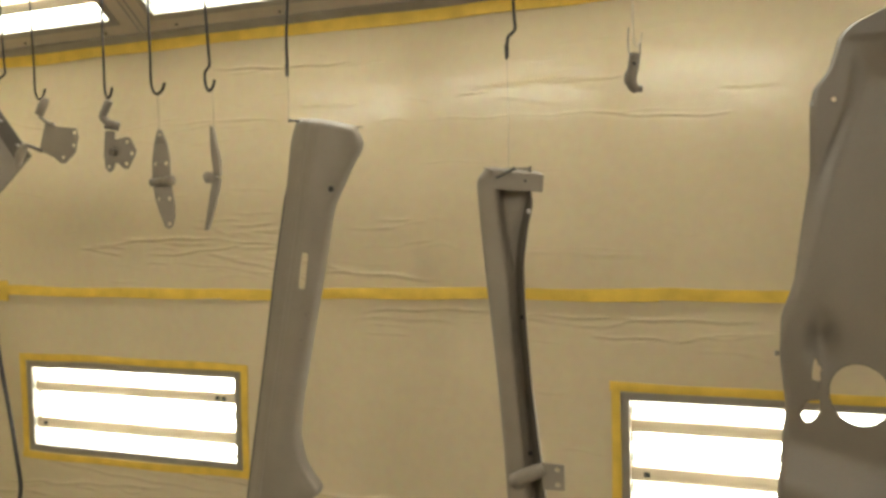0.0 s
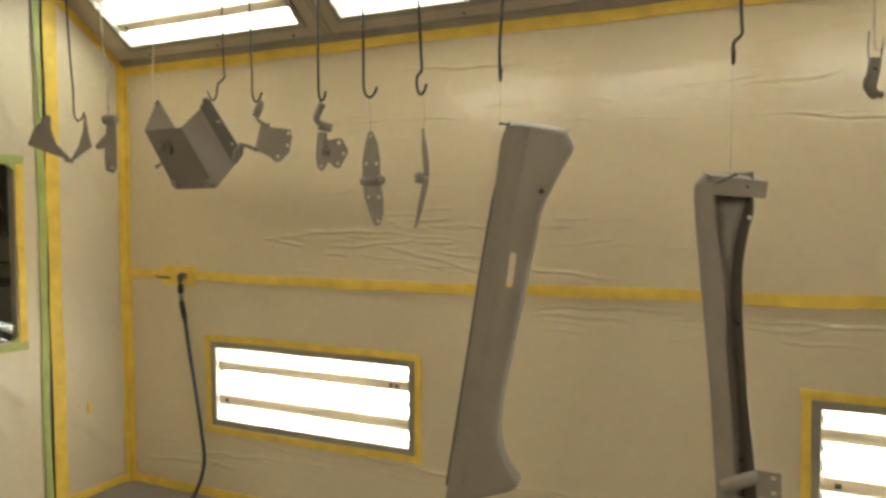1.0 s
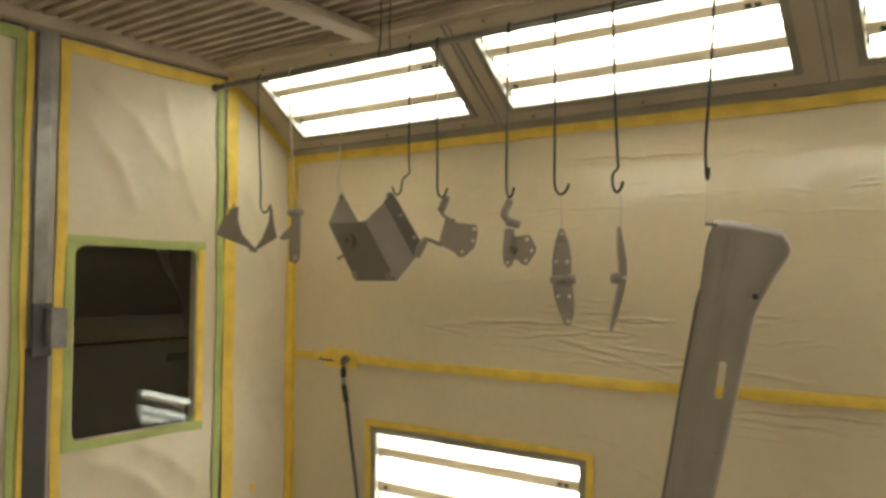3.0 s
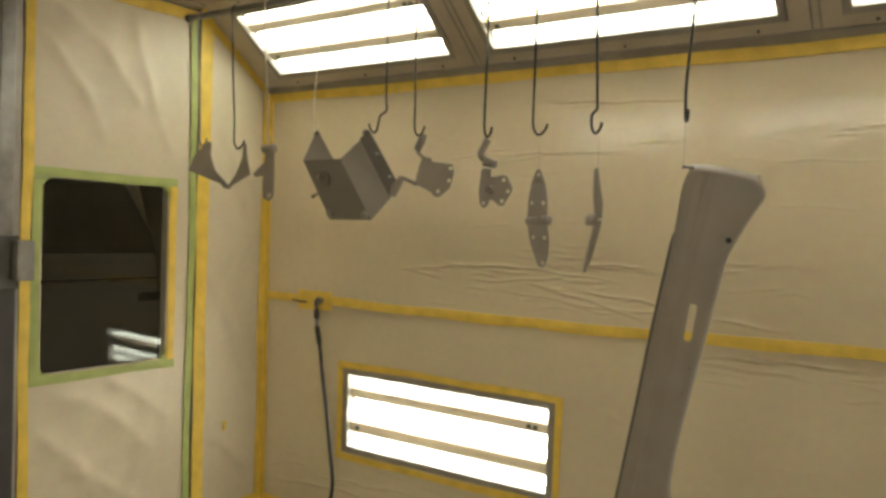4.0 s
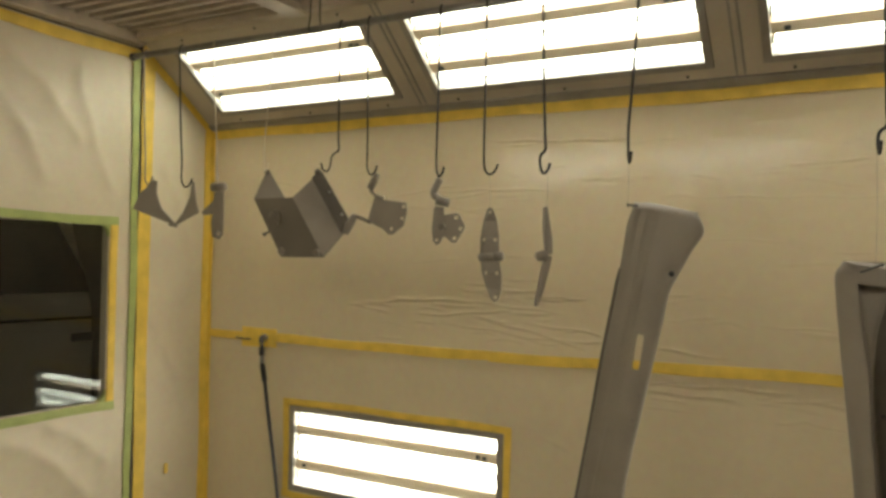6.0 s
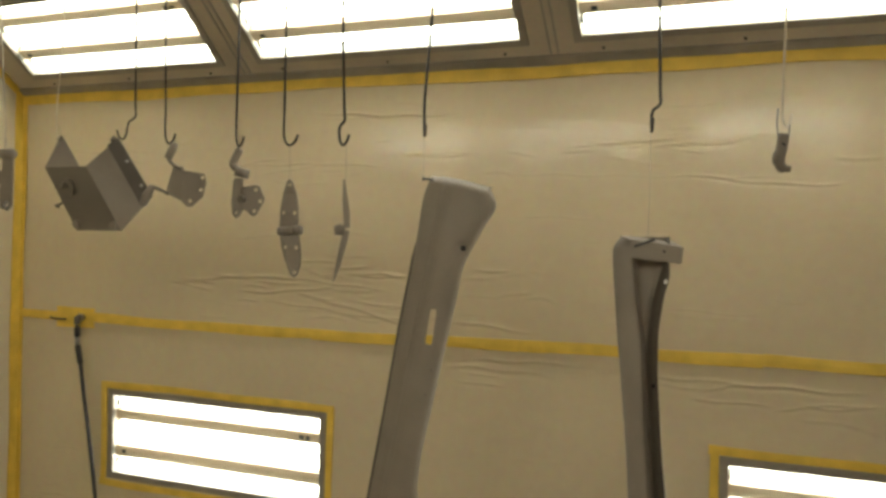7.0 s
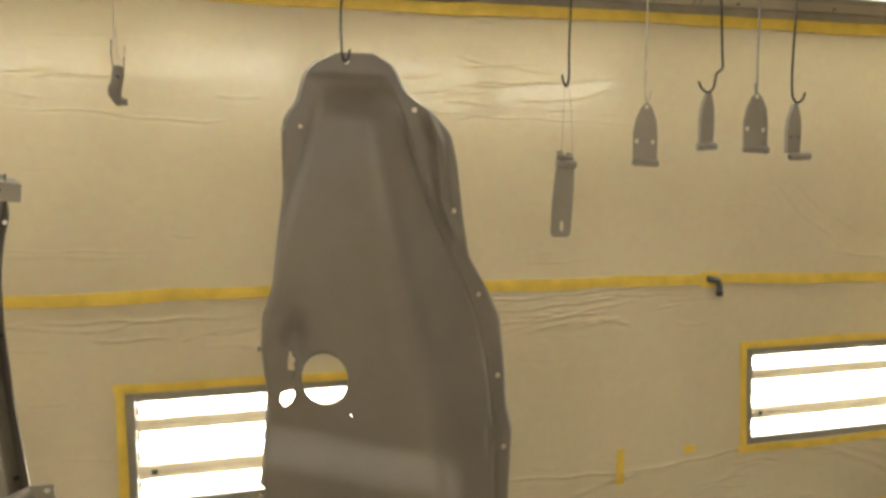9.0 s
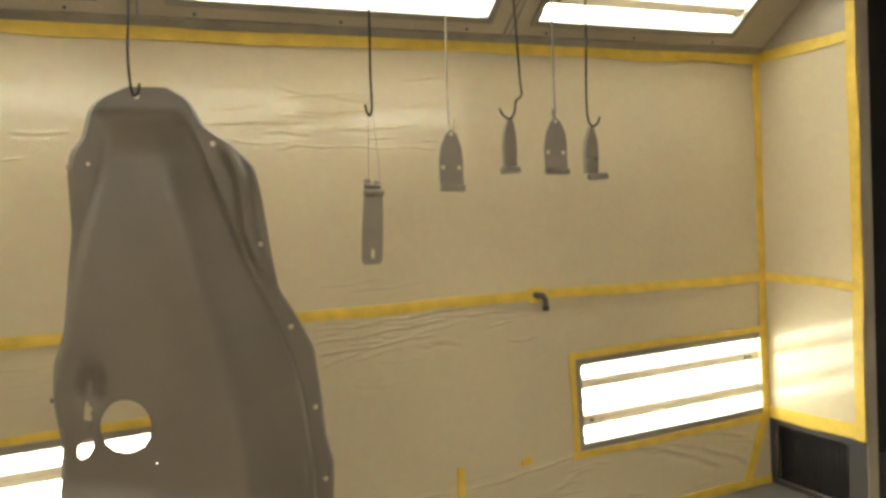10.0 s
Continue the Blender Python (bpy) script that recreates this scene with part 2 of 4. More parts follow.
# ---------------------------------------------------------------- the booth
LONG, WIDE, TOP, CEIL = 7.935, 3.95, 2.50, 2.92
SLOPE_Y = 0.56
LOW = [(0.70, 1.95), (3.785, 5.035), (6.63, 7.88)]
LOW_Z = (0.460, 0.868)
HIGH = [(0.21, 1.395), (1.65, 2.92), (3.18, 4.43), (4.74, 6.12), (6.395, 7.62)]
LOW_HOLES = [(a - 0.03, b + 0.03, LOW_Z[0] - 0.03, LOW_Z[1] + 0.03) for a, b in LOW]

floor = link("floor", box(-3.5, 9.6, -WIDE - 0.2, 0.2, -0.12, 0), CONCRETE)
tagged(floor, "grey coated booth floor with dust and overspray", "floor", kind="structure")
wall = link("wall_north", slab(0, LONG, 0, TOP, 0.12, LOW_HOLES), PANEL_WHITE)
tagged(wall, "painted metal booth wall behind cream masking film", "wall", kind="structure")
wall2 = link("wall_south", slab(0, LONG, 0, TOP, 0.12), PANEL_WHITE)
wall2.matrix_world = pose(LONG, -WIDE, 0, 0, 0, 180)
tagged(wall2, "painted metal booth wall across the booth", "wall", kind="structure")

# creases of the film: from (x, z) to (x, z), height, half width, bow
FOLDS = [
    (0.60, 0.445, 1.60, 0.395, 0.016, 0.012, 0.004), (1.45, 0.402, 2.35, 0.343, 0.018, 0.013, 0.0), (2.2, 0.345, 3.0, 0.374, 0.018, 0.013, 0.0), (2.9, 0.36, 3.85, 0.38, 0.016, 0.012, 0.0), (5.3, 0.385, 6.15, 0.355, 0.014, 0.012, -0.01), (6.05, 0.352, 6.6, 0.41, 0.016, 0.012, 0.0), (6.5, 0.405, 7.3, 0.455, 0.014, 0.014, 0.0),
    (1.10, 1.50, 1.85, 1.54, 0.010, 0.012, 0.01), (1.45, 1.455, 2.05, 1.51, 0.010, 0.010, -0.01), (1.80, 1.455, 2.46, 1.31, 0.009, 0.012, 0.02), (2.05, 1.44, 2.60, 1.38, 0.008, 0.010, 0.015),
    (1.30, 1.53, 2.35, 1.49, 0.008, 0.009, 0.02), (2.15, 1.37, 3.05, 1.335, 0.008, 0.012, 0.02), (1.60, 1.42, 2.30, 1.35, 0.006, 0.010, 0.01),
    (1.85, 2.34, 2.66, 2.305, 0.012, 0.010, -0.012), (1.95, 2.30, 2.2, 2.31, 0.006, 0.008, 0.0), (1.50, 2.085, 2.30, 2.07, 0.007, 0.007, 0.01), (1.25, 2.05, 1.75, 2.12, 0.006, 0.007, 0.01), (1.55, 2.03, 2.15, 2.10, 0.006, 0.007, 0.01),
    (2.70, 2.035, 4.10, 2.005, 0.0028, 0.006, 0.0), (3.05, 1.492, 4.0, 1.462, 0.005, 0.006, 0.0), (3.2, 1.475, 3.9, 1.44, 0.003, 0.02, 0.0), (3.94, 1.535, 4.04, 1.532, 0.010, 0.009, -0.014),
    (2.60, 1.20, 3.30, 1.215, 0.012, 0.012, 0.01), (2.55, 1.17, 3.1, 1.16, 0.007, 0.016, 0.01), (3.65, 1.15, 3.90, 1.19, 0.007, 0.010, 0.01), (3.3, 1.20, 4.3, 1.19, 0.007, 0.012, 0.0), (3.60, 2.03, 4.2, 1.985, 0.006, 0.008, -0.02),
    (2.9, 1.85, 3.25, 1.84, 0.004, 0.006, 0.0), (3.4, 1.80, 3.55, 1.795, 0.004, 0.006, 0.0), (4.7, 2.11, 5.3, 2.12, 0.005, 0.008, 0.0), (5.10, 2.28, 5.65, 2.21, 0.006, 0.010, -0.015), (5.15, 2.22, 5.60, 2.24, 0.006, 0.008, 0.012), (5.2, 2.16, 5.6, 2.17, 0.006, 0.008, 0.0),
    (5.10, 2.02, 6.0, 1.99, 0.005, 0.006, 0.0), (6.55, 1.95, 7.20, 1.36, 0.007, 0.010, -0.05), (6.65, 1.95, 7.35, 1.40, 0.005, 0.010, -0.06), (6.90, 2.39, 7.08, 2.20, 0.006, 0.008, 0.02), (7.08, 2.20, 7.09, 1.95, 0.004, 0.007, 0.0),
    (5.15, 1.205, 6.10, 1.25, 0.011, 0.010, -0.01), (5.15, 1.15, 5.95, 1.20, 0.009, 0.011, -0.01), (5.2, 1.10, 5.85, 1.135, 0.008, 0.012, -0.01), (5.3, 1.06, 6.05, 1.19, 0.006, 0.010, 0.0), (5.4, 1.36, 5.78, 1.376, 0.006, 0.008, 0.0), (5.2, 1.39, 5.6, 1.41, 0.005, 0.008, 0.0),
    (7.05, 1.37, 7.85, 1.26, 0.008, 0.010, 0.01), (6.45, 1.24, 7.4, 1.22, 0.006, 0.010, 0.0), (6.35, 0.20, 6.7, 0.34, 0.010, 0.020, 0.02), (6.9, 0.40, 7.6, 0.15, 0.016, 0.025, 0.03), (7.1, 0.42, 7.8, 0.30, 0.014, 0.020, 0.02), (7.2, 0.36, 7.85, 0.10, 0.014, 0.025, 0.03), (5.6, 0.25, 6.3, 0.38, 0.008, 0.02, 0.02),
    (0.5, 0.22, 1.6, 0.30, 0.008, 0.018, 0.02), (0.1, 0.15, 0.9, 0.20, 0.010, 0.02, 0.02), (0.6, 0.40, 2.3, 0.30, 0.006, 0.015, -0.02), (2.0, 0.42, 2.9, 0.25, 0.006, 0.02, 0.02), (2.6, 0.35, 3.6, 0.40, 0.005, 0.02, 0.02),
    (0.3, 2.2, 0.9, 2.1, 0.005, 0.012, 0.01), (0.15, 1.15, 0.35, 0.75, 0.006, 0.014, 0.02), (4.3, 1.7, 4.9, 1.68, 0.004, 0.008, 0.0), (5.7, 1.62, 6.3, 1.60, 0.003, 0.007, 0.0), (2.1, 0.95, 2.6, 0.7, 0.004, 0.02, 0.02),
]
rng = random.Random(17)
for x0, x1, z0, z1, count, high in ((1.0, 3.0, 1.32, 1.62, 26, 0.006), (5.0, 6.3, 1.04, 1.24, 18, 0.007), (4.8, 5.8, 2.0, 2.32, 16, 0.0038), (1.2, 2.6, 2.0, 2.2, 12, 0.0038), (2.5, 4.4, 1.08, 1.22, 14, 0.006),
                                    (2.5, 3.6, 2.08, 2.3, 14, 0.003), (0.1, 7.8, 1.3, 2.4, 60, 0.003), (0.1, 7.8, 0.1, 1.2, 40, 0.004), (6.3, 7.85, 0.05, 0.45, 16, 0.009), (0.05, 1.4, 0.05, 0.4, 14, 0.008)):
    for _ in range(count):
        x, z, n = rng.uniform(x0, x1), rng.uniform(z0, z1), rng.uniform(0.08, 0.38)
        FOLDS.append((x, z, min(x + n, 7.9), z + rng.gauss(0, 0.10) * n, high * rng.uniform(0.5, 1.3), rng.uniform(0.007, 0.014), rng.gauss(0, 0.012)))
north_film = film_sheet("north_masking_film", 0.0, LONG, 0.0, TOP, (0.015, 0.0045), LOW_HOLES, FOLDS, pose(0, 0, 0), FILM, 3, label="cream plastic masking film wrinkled over the booth wall")
south_film = film_sheet("south_masking_film", 0.0, LONG, 0.0, TOP, 0.06, (), FOLDS[:20], pose(LONG, -WIDE, 0, 0, 0, 180), FILM, 5, label="cream plastic masking film on the opposite booth wall")


def light_fixture(length, height):
    """A recessed four-tube fixture: its front lies in the x-z plane, its tubes behind it."""
    root = empty("light_fixture")
    w, h = length, height
    part("housing", slab(-0.028, w + 0.028, -0.028, h + 0.028, 0.004), REFLECT, root).location = (0, 0.085, 0)
    bm = bmesh.new()
    for a, b, c, d in ((-0.028, -0.006, -0.028, h + 0.028), (w + 0.006, w + 0.028, -0.028, h + 0.028)):
        box(a, b, 0.004, 0.085, c, d, bm)
    for c, d in ((-0.028, -0.006), (h + 0.006, h + 0.028)):
        box(-0.006, w + 0.006, 0.004, 0.085, c, d, bm)
    part("side_wall", bm, REFLECT, root)
    for a, b, c, d in ((-0.034, 0, -0.034, h + 0.034), (w, w + 0.034, -0.034, h + 0.034), (0, w, -0.034, 0), (0, w, h, h + 0.034)):
        part("frame", box(a, b, -0.012, 0.004, c, d), TRIM_GREY, root, bevel=0.003)
    # ridges of the reflector between the tubes
    for lo, hi in ((0.083, 0.138), (0.278, 0.327)):
        bm = bmesh.new()
        z = h * lo / 0.405, h * hi / 0.405
        zm = (z[0] + z[1]) / 2
        v = [bm.verts.new((x, y, q)) for x in (0, w) for y, q in ((0.08, z[0] - 0.004), (0.014, z[0]), (0.010, zm), (0.014, z[1]), (0.08, z[1] + 0.004))]
        for k in range(4):
            bm.faces.new((v[k], v[k + 1], v[k + 6], v[k + 5]))
        bm.faces.new(v[:5]), bm.faces.new(v[5:])
        part("reflector_ridge", bm, RIDGE, root)
    for zc in (0.044, 0.172, 0.246, 0.362):
        z = h * zc / 0.405
        tb = part("tube", sweep([(0.012, 0.045, z), (w - 0.012, 0.045, z)], 0.019, 10), TUBE, root, smooth=True)
        for x in (0.006, w - 0.006):
            part("tube_cap", sweep([(x - 0.006, 0.045, z), (x + 0.006, 0.045, z)], 0.0195, 10), STEEL, tb)
        for x in (-0.003, w + 0.003):
            part("lamp_holder", box(x - 0.003, x + 0.003, 0.03, 0.08, z - 0.016, z + 0.016), REFLECT, tb)
    for x, lo in ((0.05, 0.110), (w - 0.12, 0.302), (w - 0.085, 0.300)):
        z = h * lo / 0.405
        part("sticker", box(x, x + 0.024, 0.006, 0.0095, z - 0.010, z + 0.010), BLACK, root, "small dark rating sticker")
    pane = part("pane", slab(0.0, w, 0.0, h, 0.003), PANE, root)
    pane.location = (0, -0.006, 0)
    pane.visible_shadow = False
    return root


fixture = light_fixture(1.25, LOW_Z[1] - LOW_Z[0])
tagged(fixture, "lit four-tube fluorescent fixture recessed in the booth wall", "light fixture", "wall lights")
fixture.matrix_world = pose(LOW[0][0], 0, LOW_Z[0])
for a, b in LOW[1:]:
    copy_thing(fixture, pose(a, 0, LOW_Z[0]))

# sloping light cove along both long walls
SLOPE_LEN = math.hypot(SLOPE_Y, CEIL - TOP)
ANGLE = math.degrees(math.atan2(SLOPE_Y, CEIL - TOP))
V0, VH = 0.15, 0.42
HIGH_HOLES = [(a - 0.03, b + 0.03, V0 - 0.03, V0 + VH + 0.03) for a, b in HIGH]
for side in (0, 1):
    m = pose(0, 0, TOP, ANGLE) if side == 0 else pose(LONG, -WIDE, TOP, 0, 0, 180) @ pose(0, 0, 0, ANGLE)
    cove = link("light_cove_" + ("north", "south")[side], slab(0, LONG, 0, SLOPE_LEN, 0.03, HIGH_HOLES), PANEL_WHITE)
    cove.matrix_world = m
    tagged(cove, "dusty painted sheet-metal cove sloping to the ceiling", "light cove", kind="structure")
    lip = link("trim", box(0, LONG, -0.012, 0.0, 0.005, 0.055), TRIM_GREY, bevel=0.003)
    lip.matrix_world = m
    tagged(lip, "grey metal edge trim under the light cove", "trim", kind="structure")
    for a, b in HIGH:
        for x in (a + 0.08, (a + b) / 2, b - 0.08):
            part("screw", sweep([(x, 0.0, 0.075), (x, -0.005, 0.075)], 0.007, 8), STEEL_DARK, cove)
            part("screw", sweep([(x, 0.0, SLOPE_LEN - 0.05), (x, -0.005, SLOPE_LEN - 0.05)], 0.007, 8), STEEL_DARK, cove)
        lamp = light_fixture(b - a, VH)
        lamp.matrix_world = m @ pose(a, 0, V0)
        tagged(lamp, "lit four-tube fluorescent fixture in the sloping cove", "light fixture", "cove lights")
    # seams and screws between the fixtures
    for (a, b), (c, d) in zip(HIGH, HIGH[1:]):
        mid = (b + c) / 2
        for x in (mid - 0.012, mid + 0.02):
            seam = link("cove_seam", box(x - 0.004, x + 0.004, -0.006, 0.0, 0.06, SLOPE_LEN - 0.02), TRIM_GREY)
            seam.matrix_world = m
            tagged(seam, "narrow metal joint strip between light fixtures", "joint strip", kind="structure")

# ceiling: ribbed filter bays between painted beams
bm = bmesh.new()
Y0, Y1 = -SLOPE_Y, -WIDE + SLOPE_Y
box(0, LONG, Y1, Y0, CEIL + 0.05, CEIL + 0.12, bm)
y = Y0 - 0.07
while y > Y1 + 0.05:
    v = [bm.verts.new((x, yy, z)) for x in (0.06, LONG - 0.02) for yy, z in ((y, CEIL + 0.048), (y - 0.006, CEIL + 0.014), (y - 0.052, CEIL + 0.006), (y - 0.060, CEIL + 0.048))]
    for f in ((0, 1, 5, 4), (1, 2, 6, 5), (2, 3, 7, 6), (0, 1, 2, 3), (4, 5, 6, 7)):
        bm.faces.new([v[i] for i in f])
    y -= 0.078
ceiling = link("ceiling", bm, CEIL_RIB)
tagged(ceiling, "ribbed beige filter ceiling of the spray booth", "ceiling", kind="structure")
for x in (1.13, 2.63, 4.13, 5.63, 7.13):
    beam = link("ceiling_beam", box(x - 0.06, x + 0.06, Y1, Y0, CEIL - 0.035, CEIL + 0.006), CEIL_WHITE, bevel=0.006)
    tagged(beam, "dusty white painted ceiling beam between filter bays", "beam", kind="structure")
for y0, y1 in ((Y0 - 0.07, Y0), (Y1, Y1 + 0.07)):
    rail = link("ceiling_edge", box(0, LONG, y0, y1, CEIL - 0.025, CEIL + 0.03), CEIL_WHITE, bevel=0.005)
    tagged(rail, "painted metal edge rail of the ceiling", "ceiling rail", kind="structure")
rail = link("ceiling_edge", box(0, 0.07, Y1, Y0, CEIL - 0.045, CEIL + 0.03), CEIL_WHITE, bevel=0.005)
tagged(rail, "painted metal head rail over the booth doors", "ceiling rail", kind="structure")

# end wall with the doors
WIN_A, WIN_B, WIN_Z = (-1.41, -0.715), (-2.50, -1.845), (0.96, 1.892)
END = pose(0, 0, 0, 0, 0, 90)    # x of a panel runs along +y of the room, its back towards -x
side_panel = link("wall_west_corner", slab(-0.53, 0.0, 0, CEIL, 0.08), PANEL_WHITE)
side_panel.matrix_world = END
tagged(side_panel, "narrow wall panel beside the booth doors", "wall", kind="structure")
rest = link("wall_west", slab(-WIDE, -2.80, 0, CEIL, 0.08), PANEL_WHITE)
rest.matrix_world = END
tagged(rest, "painted booth wall beyond the doors", "wall", kind="structure")
film_sheet("corner_masking_film", -0.53, 0, 0, CEIL, 0.02, (), [(-0.5, 1.5, -0.1, 0.7, 0.008, 0.03, 0.03), (-0.45, 0.5, -0.1, 0.2, 0.008, 0.03, 0.02), (-0.4, 2.3, -0.15, 1.7, 0.007, 0.03, 0.03), (-0.42, 1.2, -0.08, 1.75, 0.006, 0.03, 0.02)], END, FILM_DOOR, 8, fold_size=2.2, label="loose cream masking film on the corner panel")
film_sheet("west_masking_film", -WIDE, -2.80, 0, CEIL, 0.06, (), [], END, FILM_DOOR, 9, label="cream masking film on the end wall")


def booth_door(name, y0, y1, win, seed):
    hole = [(win[0], win[1], *WIN_Z)]
    door = empty(name)
    tagged(door, "booth door leaf masked with cream film round a dark window", "door", kind="structure")
    leaf = part("leaf", slab(y0, y1, 0.01, CEIL - 0.05, 0.05, hole), PANEL_WHITE, door)
    leaf.matrix_world = END
    f = film_sheet("film", y0, y1, 0.02, CEIL - 0.06, 0.016, hole,
                   [(y0 + 0.1, 2.75, y1 - 0.3, 2.25, 0.010, 0.05, 0.05), (y0 + 0.05, 2.6, y1 - 0.5, 2.05, 0.009, 0.04, 0.04),
                    (y0 + 0.1, 0.9, y1 - 0.2, 0.45, 0.012, 0.06, 0.06), (y0 + 0.05, 0.72, y1 - 0.5, 0.25, 0.010, 0.05, 0.04),
                    (y0 + 0.4, 0.92, y1 - 0.1, 0.6, 0.008, 0.04, 0.03), (y0 + 0.2, 0.5, y1 - 0.3, 0.2, 0.009, 0.04, 0.03), (y0 + 0.55, 2.8, y1 - 0.1, 2.0, 0.008, 0.04, -0.04)], END, FILM_DOOR, seed, fold_size=2.4)
    f.parent = door
    for k in ("category", "kind"):
        del f[k]
    pane = part("window_pane", slab(win[0] - 0.01, win[1] + 0.01, WIN_Z[0] - 0.01, WIN_Z[1] + 0.01, 0.005), WINDOW, door)
    pane.matrix_world = END @ pose((win[0] + win[1]) / 2, 0.024, 0, 0, 0, -2.6) @ pose(-(win[0] + win[1]) / 2, 0, 0)
    pane.visible_shadow = False
    # rounded rubber corners of the window
    for u, du in ((win[0], 1), (win[1], -1)):
        for v, dv in ((WIN_Z[0], 1), (WIN_Z[1], -1)):
            bm = bmesh.new()
            r = 0.065
            arc = [(u, v)] + [(u + du * r * (1 - math.cos(a)), v + dv * r * (1 - math.sin(a))) for a in (k * math.pi / 12 for k in range(7))]
            fr = [bm.verts.new((p, -0.012, q)) for p, q in arc]
            bk = [bm.verts.new((p, 0.012, q)) for p, q in arc]
            bm.faces.new(fr), bm.faces.new(bk)
            for k in range(len(arc)):
                bm.faces.new((fr[k], fr[(k + 1) % len(arc)], bk[(k + 1) % len(arc)], bk[k]))
            part("corner_gasket", bm, GREEN, door).matrix_world = END
    W = 0.045
    for (a, b, c, d, mt) in ((win[0] - W, win[1] + W, WIN_Z[1] + W / 2, WIN_Z[1] + W / 2, GREEN), (win[0] - W, win[1] + W, WIN_Z[0] - W / 2, WIN_Z[0] - W / 2, GREEN),
                             (win[0] - W / 2, win[0] - W / 2, WIN_Z[0], WIN_Z[1], GREEN), (win[1] + W / 2, win[1] + W / 2, WIN_Z[0], WIN_Z[1], YELLOW)):
        tape((0.014, a, c), (0.014, b, d), W, (1, 0, 0), mt, "", parent=door)
    tape((0.014, y0 + 0.02, 0.05), (0.014, y0 + 0.02, CEIL - 0.07), 0.05, (1, 0, 0), YELLOW, "", parent=door, seed=3)
    tape((0.014, y1 - 0.012, 0.05), (0.014, y1 - 0.012, CEIL - 0.07), 0.044, (1, 0, 0), GREEN, "", parent=door, seed=4)
    tape((0.014, y0, 0.055), (0.014, y1, 0.055), 0.055, (1, 0, 0), GREEN, "", parent=door, seed=5)
    tape((0.014, y0, CEIL - 0.09), (0.014, y1, CEIL - 0.09), 0.06, (1, 0, 0), YELLOW if seed == 11 else GREEN, "", parent=door, seed=6)
    return door


door_a = booth_door("door_1", -1.50, -0.56, WIN_A, 11)
tape((0.022, -1.645, 0.05), (0.022, -1.645, CEIL - 0.07), 0.03, (1, 0, 0), YELLOW, "yellow masking tape down the centre post", 51)
door_b = booth_door("door_2", -2.62, -1.665, WIN_B, 12)
post = empty("door_post")
tagged(post, "dark steel centre post with a latch between booth doors", "post", kind="structure")
part("post_bar", box(-0.05, 0.02, -1.655, -1.51, 0, CEIL), TRIM_GREY, post, bevel=0.006)
part("post_face", box(0.02, 0.04, -1.615, -1.55, 1.50, CEIL - 0.06), STEEL, post, bevel=0.004)
# post is darker below the latch
part("post_groove", box(0.02, 0.032, -1.635, -1.53, 0.0, 1.42), DARKWALL, post, "dark lower half", bevel=0.004)
part("latch_plate", box(0.04, 0.06, -1.62, -1.53, 1.38, 1.62), STEEL_DARK, post, bevel=0.004)
part("latch_block", box(0.06, 0.11, -1.565, -1.485, 1.42, 1.60), STEEL, post, bevel=0.006)
jamb = link("door_jamb", box(-0.08, 0.0, -2.80, -2.62, 0, CEIL), PANEL_WHITE)
tagged(jamb, "painted side jamb of the booth doors", "door jamb", kind="structure")
edge = link("door_gap", box(-0.08, 0.004, -0.56, -0.53, 0, CEIL), STEEL_DARK)
tagged(edge, "dark gap strip at the hinge side of the door", "door jamb", kind="structure")

# far end: short return panel, exhaust grille, dark recess
RET = pose(LONG, 0, 0, 0, 0, -90)    # x of a panel runs towards -y
for s in (0, 1):
    m = RET if s == 0 else pose(LONG, -WIDE + 0.64, 0, 0, 0, -90)
    ret = link("wall_return_" + ("north", "south")[s], slab(0, 0.64, 0, CEIL, 0.07, [(0.04, 0.54, 0.02, 0.37)]), PANEL_WHITE)
    ret.matrix_world = m
    tagged(ret, "short return wall with an exhaust grille opening at its foot", "wall", kind="structure")
film_sheet("return_masking_film", 0.0, 0.63, 0.42, TOP, 0.02, (), [(0.05, 1.33, 0.6, 1.42, 0.010, 0.02, 0.02), (0.02, 1.4, 0.6, 1.30, 0.008, 0.018, -0.02), (0.05, 1.5, 0.5, 1.62, 0.006, 0.02, 0.02), (0.1, 1.36, 0.66, 1.36, 0.008, 0.015, 0.01)], RET, FILM, 21, label="glossy cream masking film on the return wall")
# recess walls and ceiling share one very dark colour
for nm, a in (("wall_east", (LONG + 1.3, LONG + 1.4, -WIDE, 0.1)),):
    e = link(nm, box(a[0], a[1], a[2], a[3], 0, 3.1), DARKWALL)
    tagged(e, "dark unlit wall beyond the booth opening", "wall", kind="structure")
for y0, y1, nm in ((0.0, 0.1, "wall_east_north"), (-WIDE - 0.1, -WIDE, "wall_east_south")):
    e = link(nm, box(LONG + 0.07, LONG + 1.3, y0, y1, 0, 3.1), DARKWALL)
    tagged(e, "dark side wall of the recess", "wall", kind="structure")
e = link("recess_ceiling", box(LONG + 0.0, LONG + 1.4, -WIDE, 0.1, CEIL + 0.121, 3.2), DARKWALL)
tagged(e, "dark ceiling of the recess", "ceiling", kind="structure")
grille = empty("exhaust_grille", RET)
tagged(grille, "black mesh exhaust grille at the foot of the wall", "grille")
part("grille_backing", box(0.04, 0.54, 0.04, 0.06, 0.02, 0.37), BLACK, grille)
part("grille_frame", slab(0.012, 0.632, 0.005, 0.395, 0.006, [(0.05, 0.53, 0.03, 0.36)]), DARKWALL, grille, "dark painted frame plate").location = (0, -0.0085, 0)
for k in range(17):
    part("grille_slat", sweep([(0.045 + 0.028 * k, 0.012, 0.03), (0.045 + 0.028 * k + 0.02, 0.012, 0.36)], 0.004, 5), GRILLE, grille)
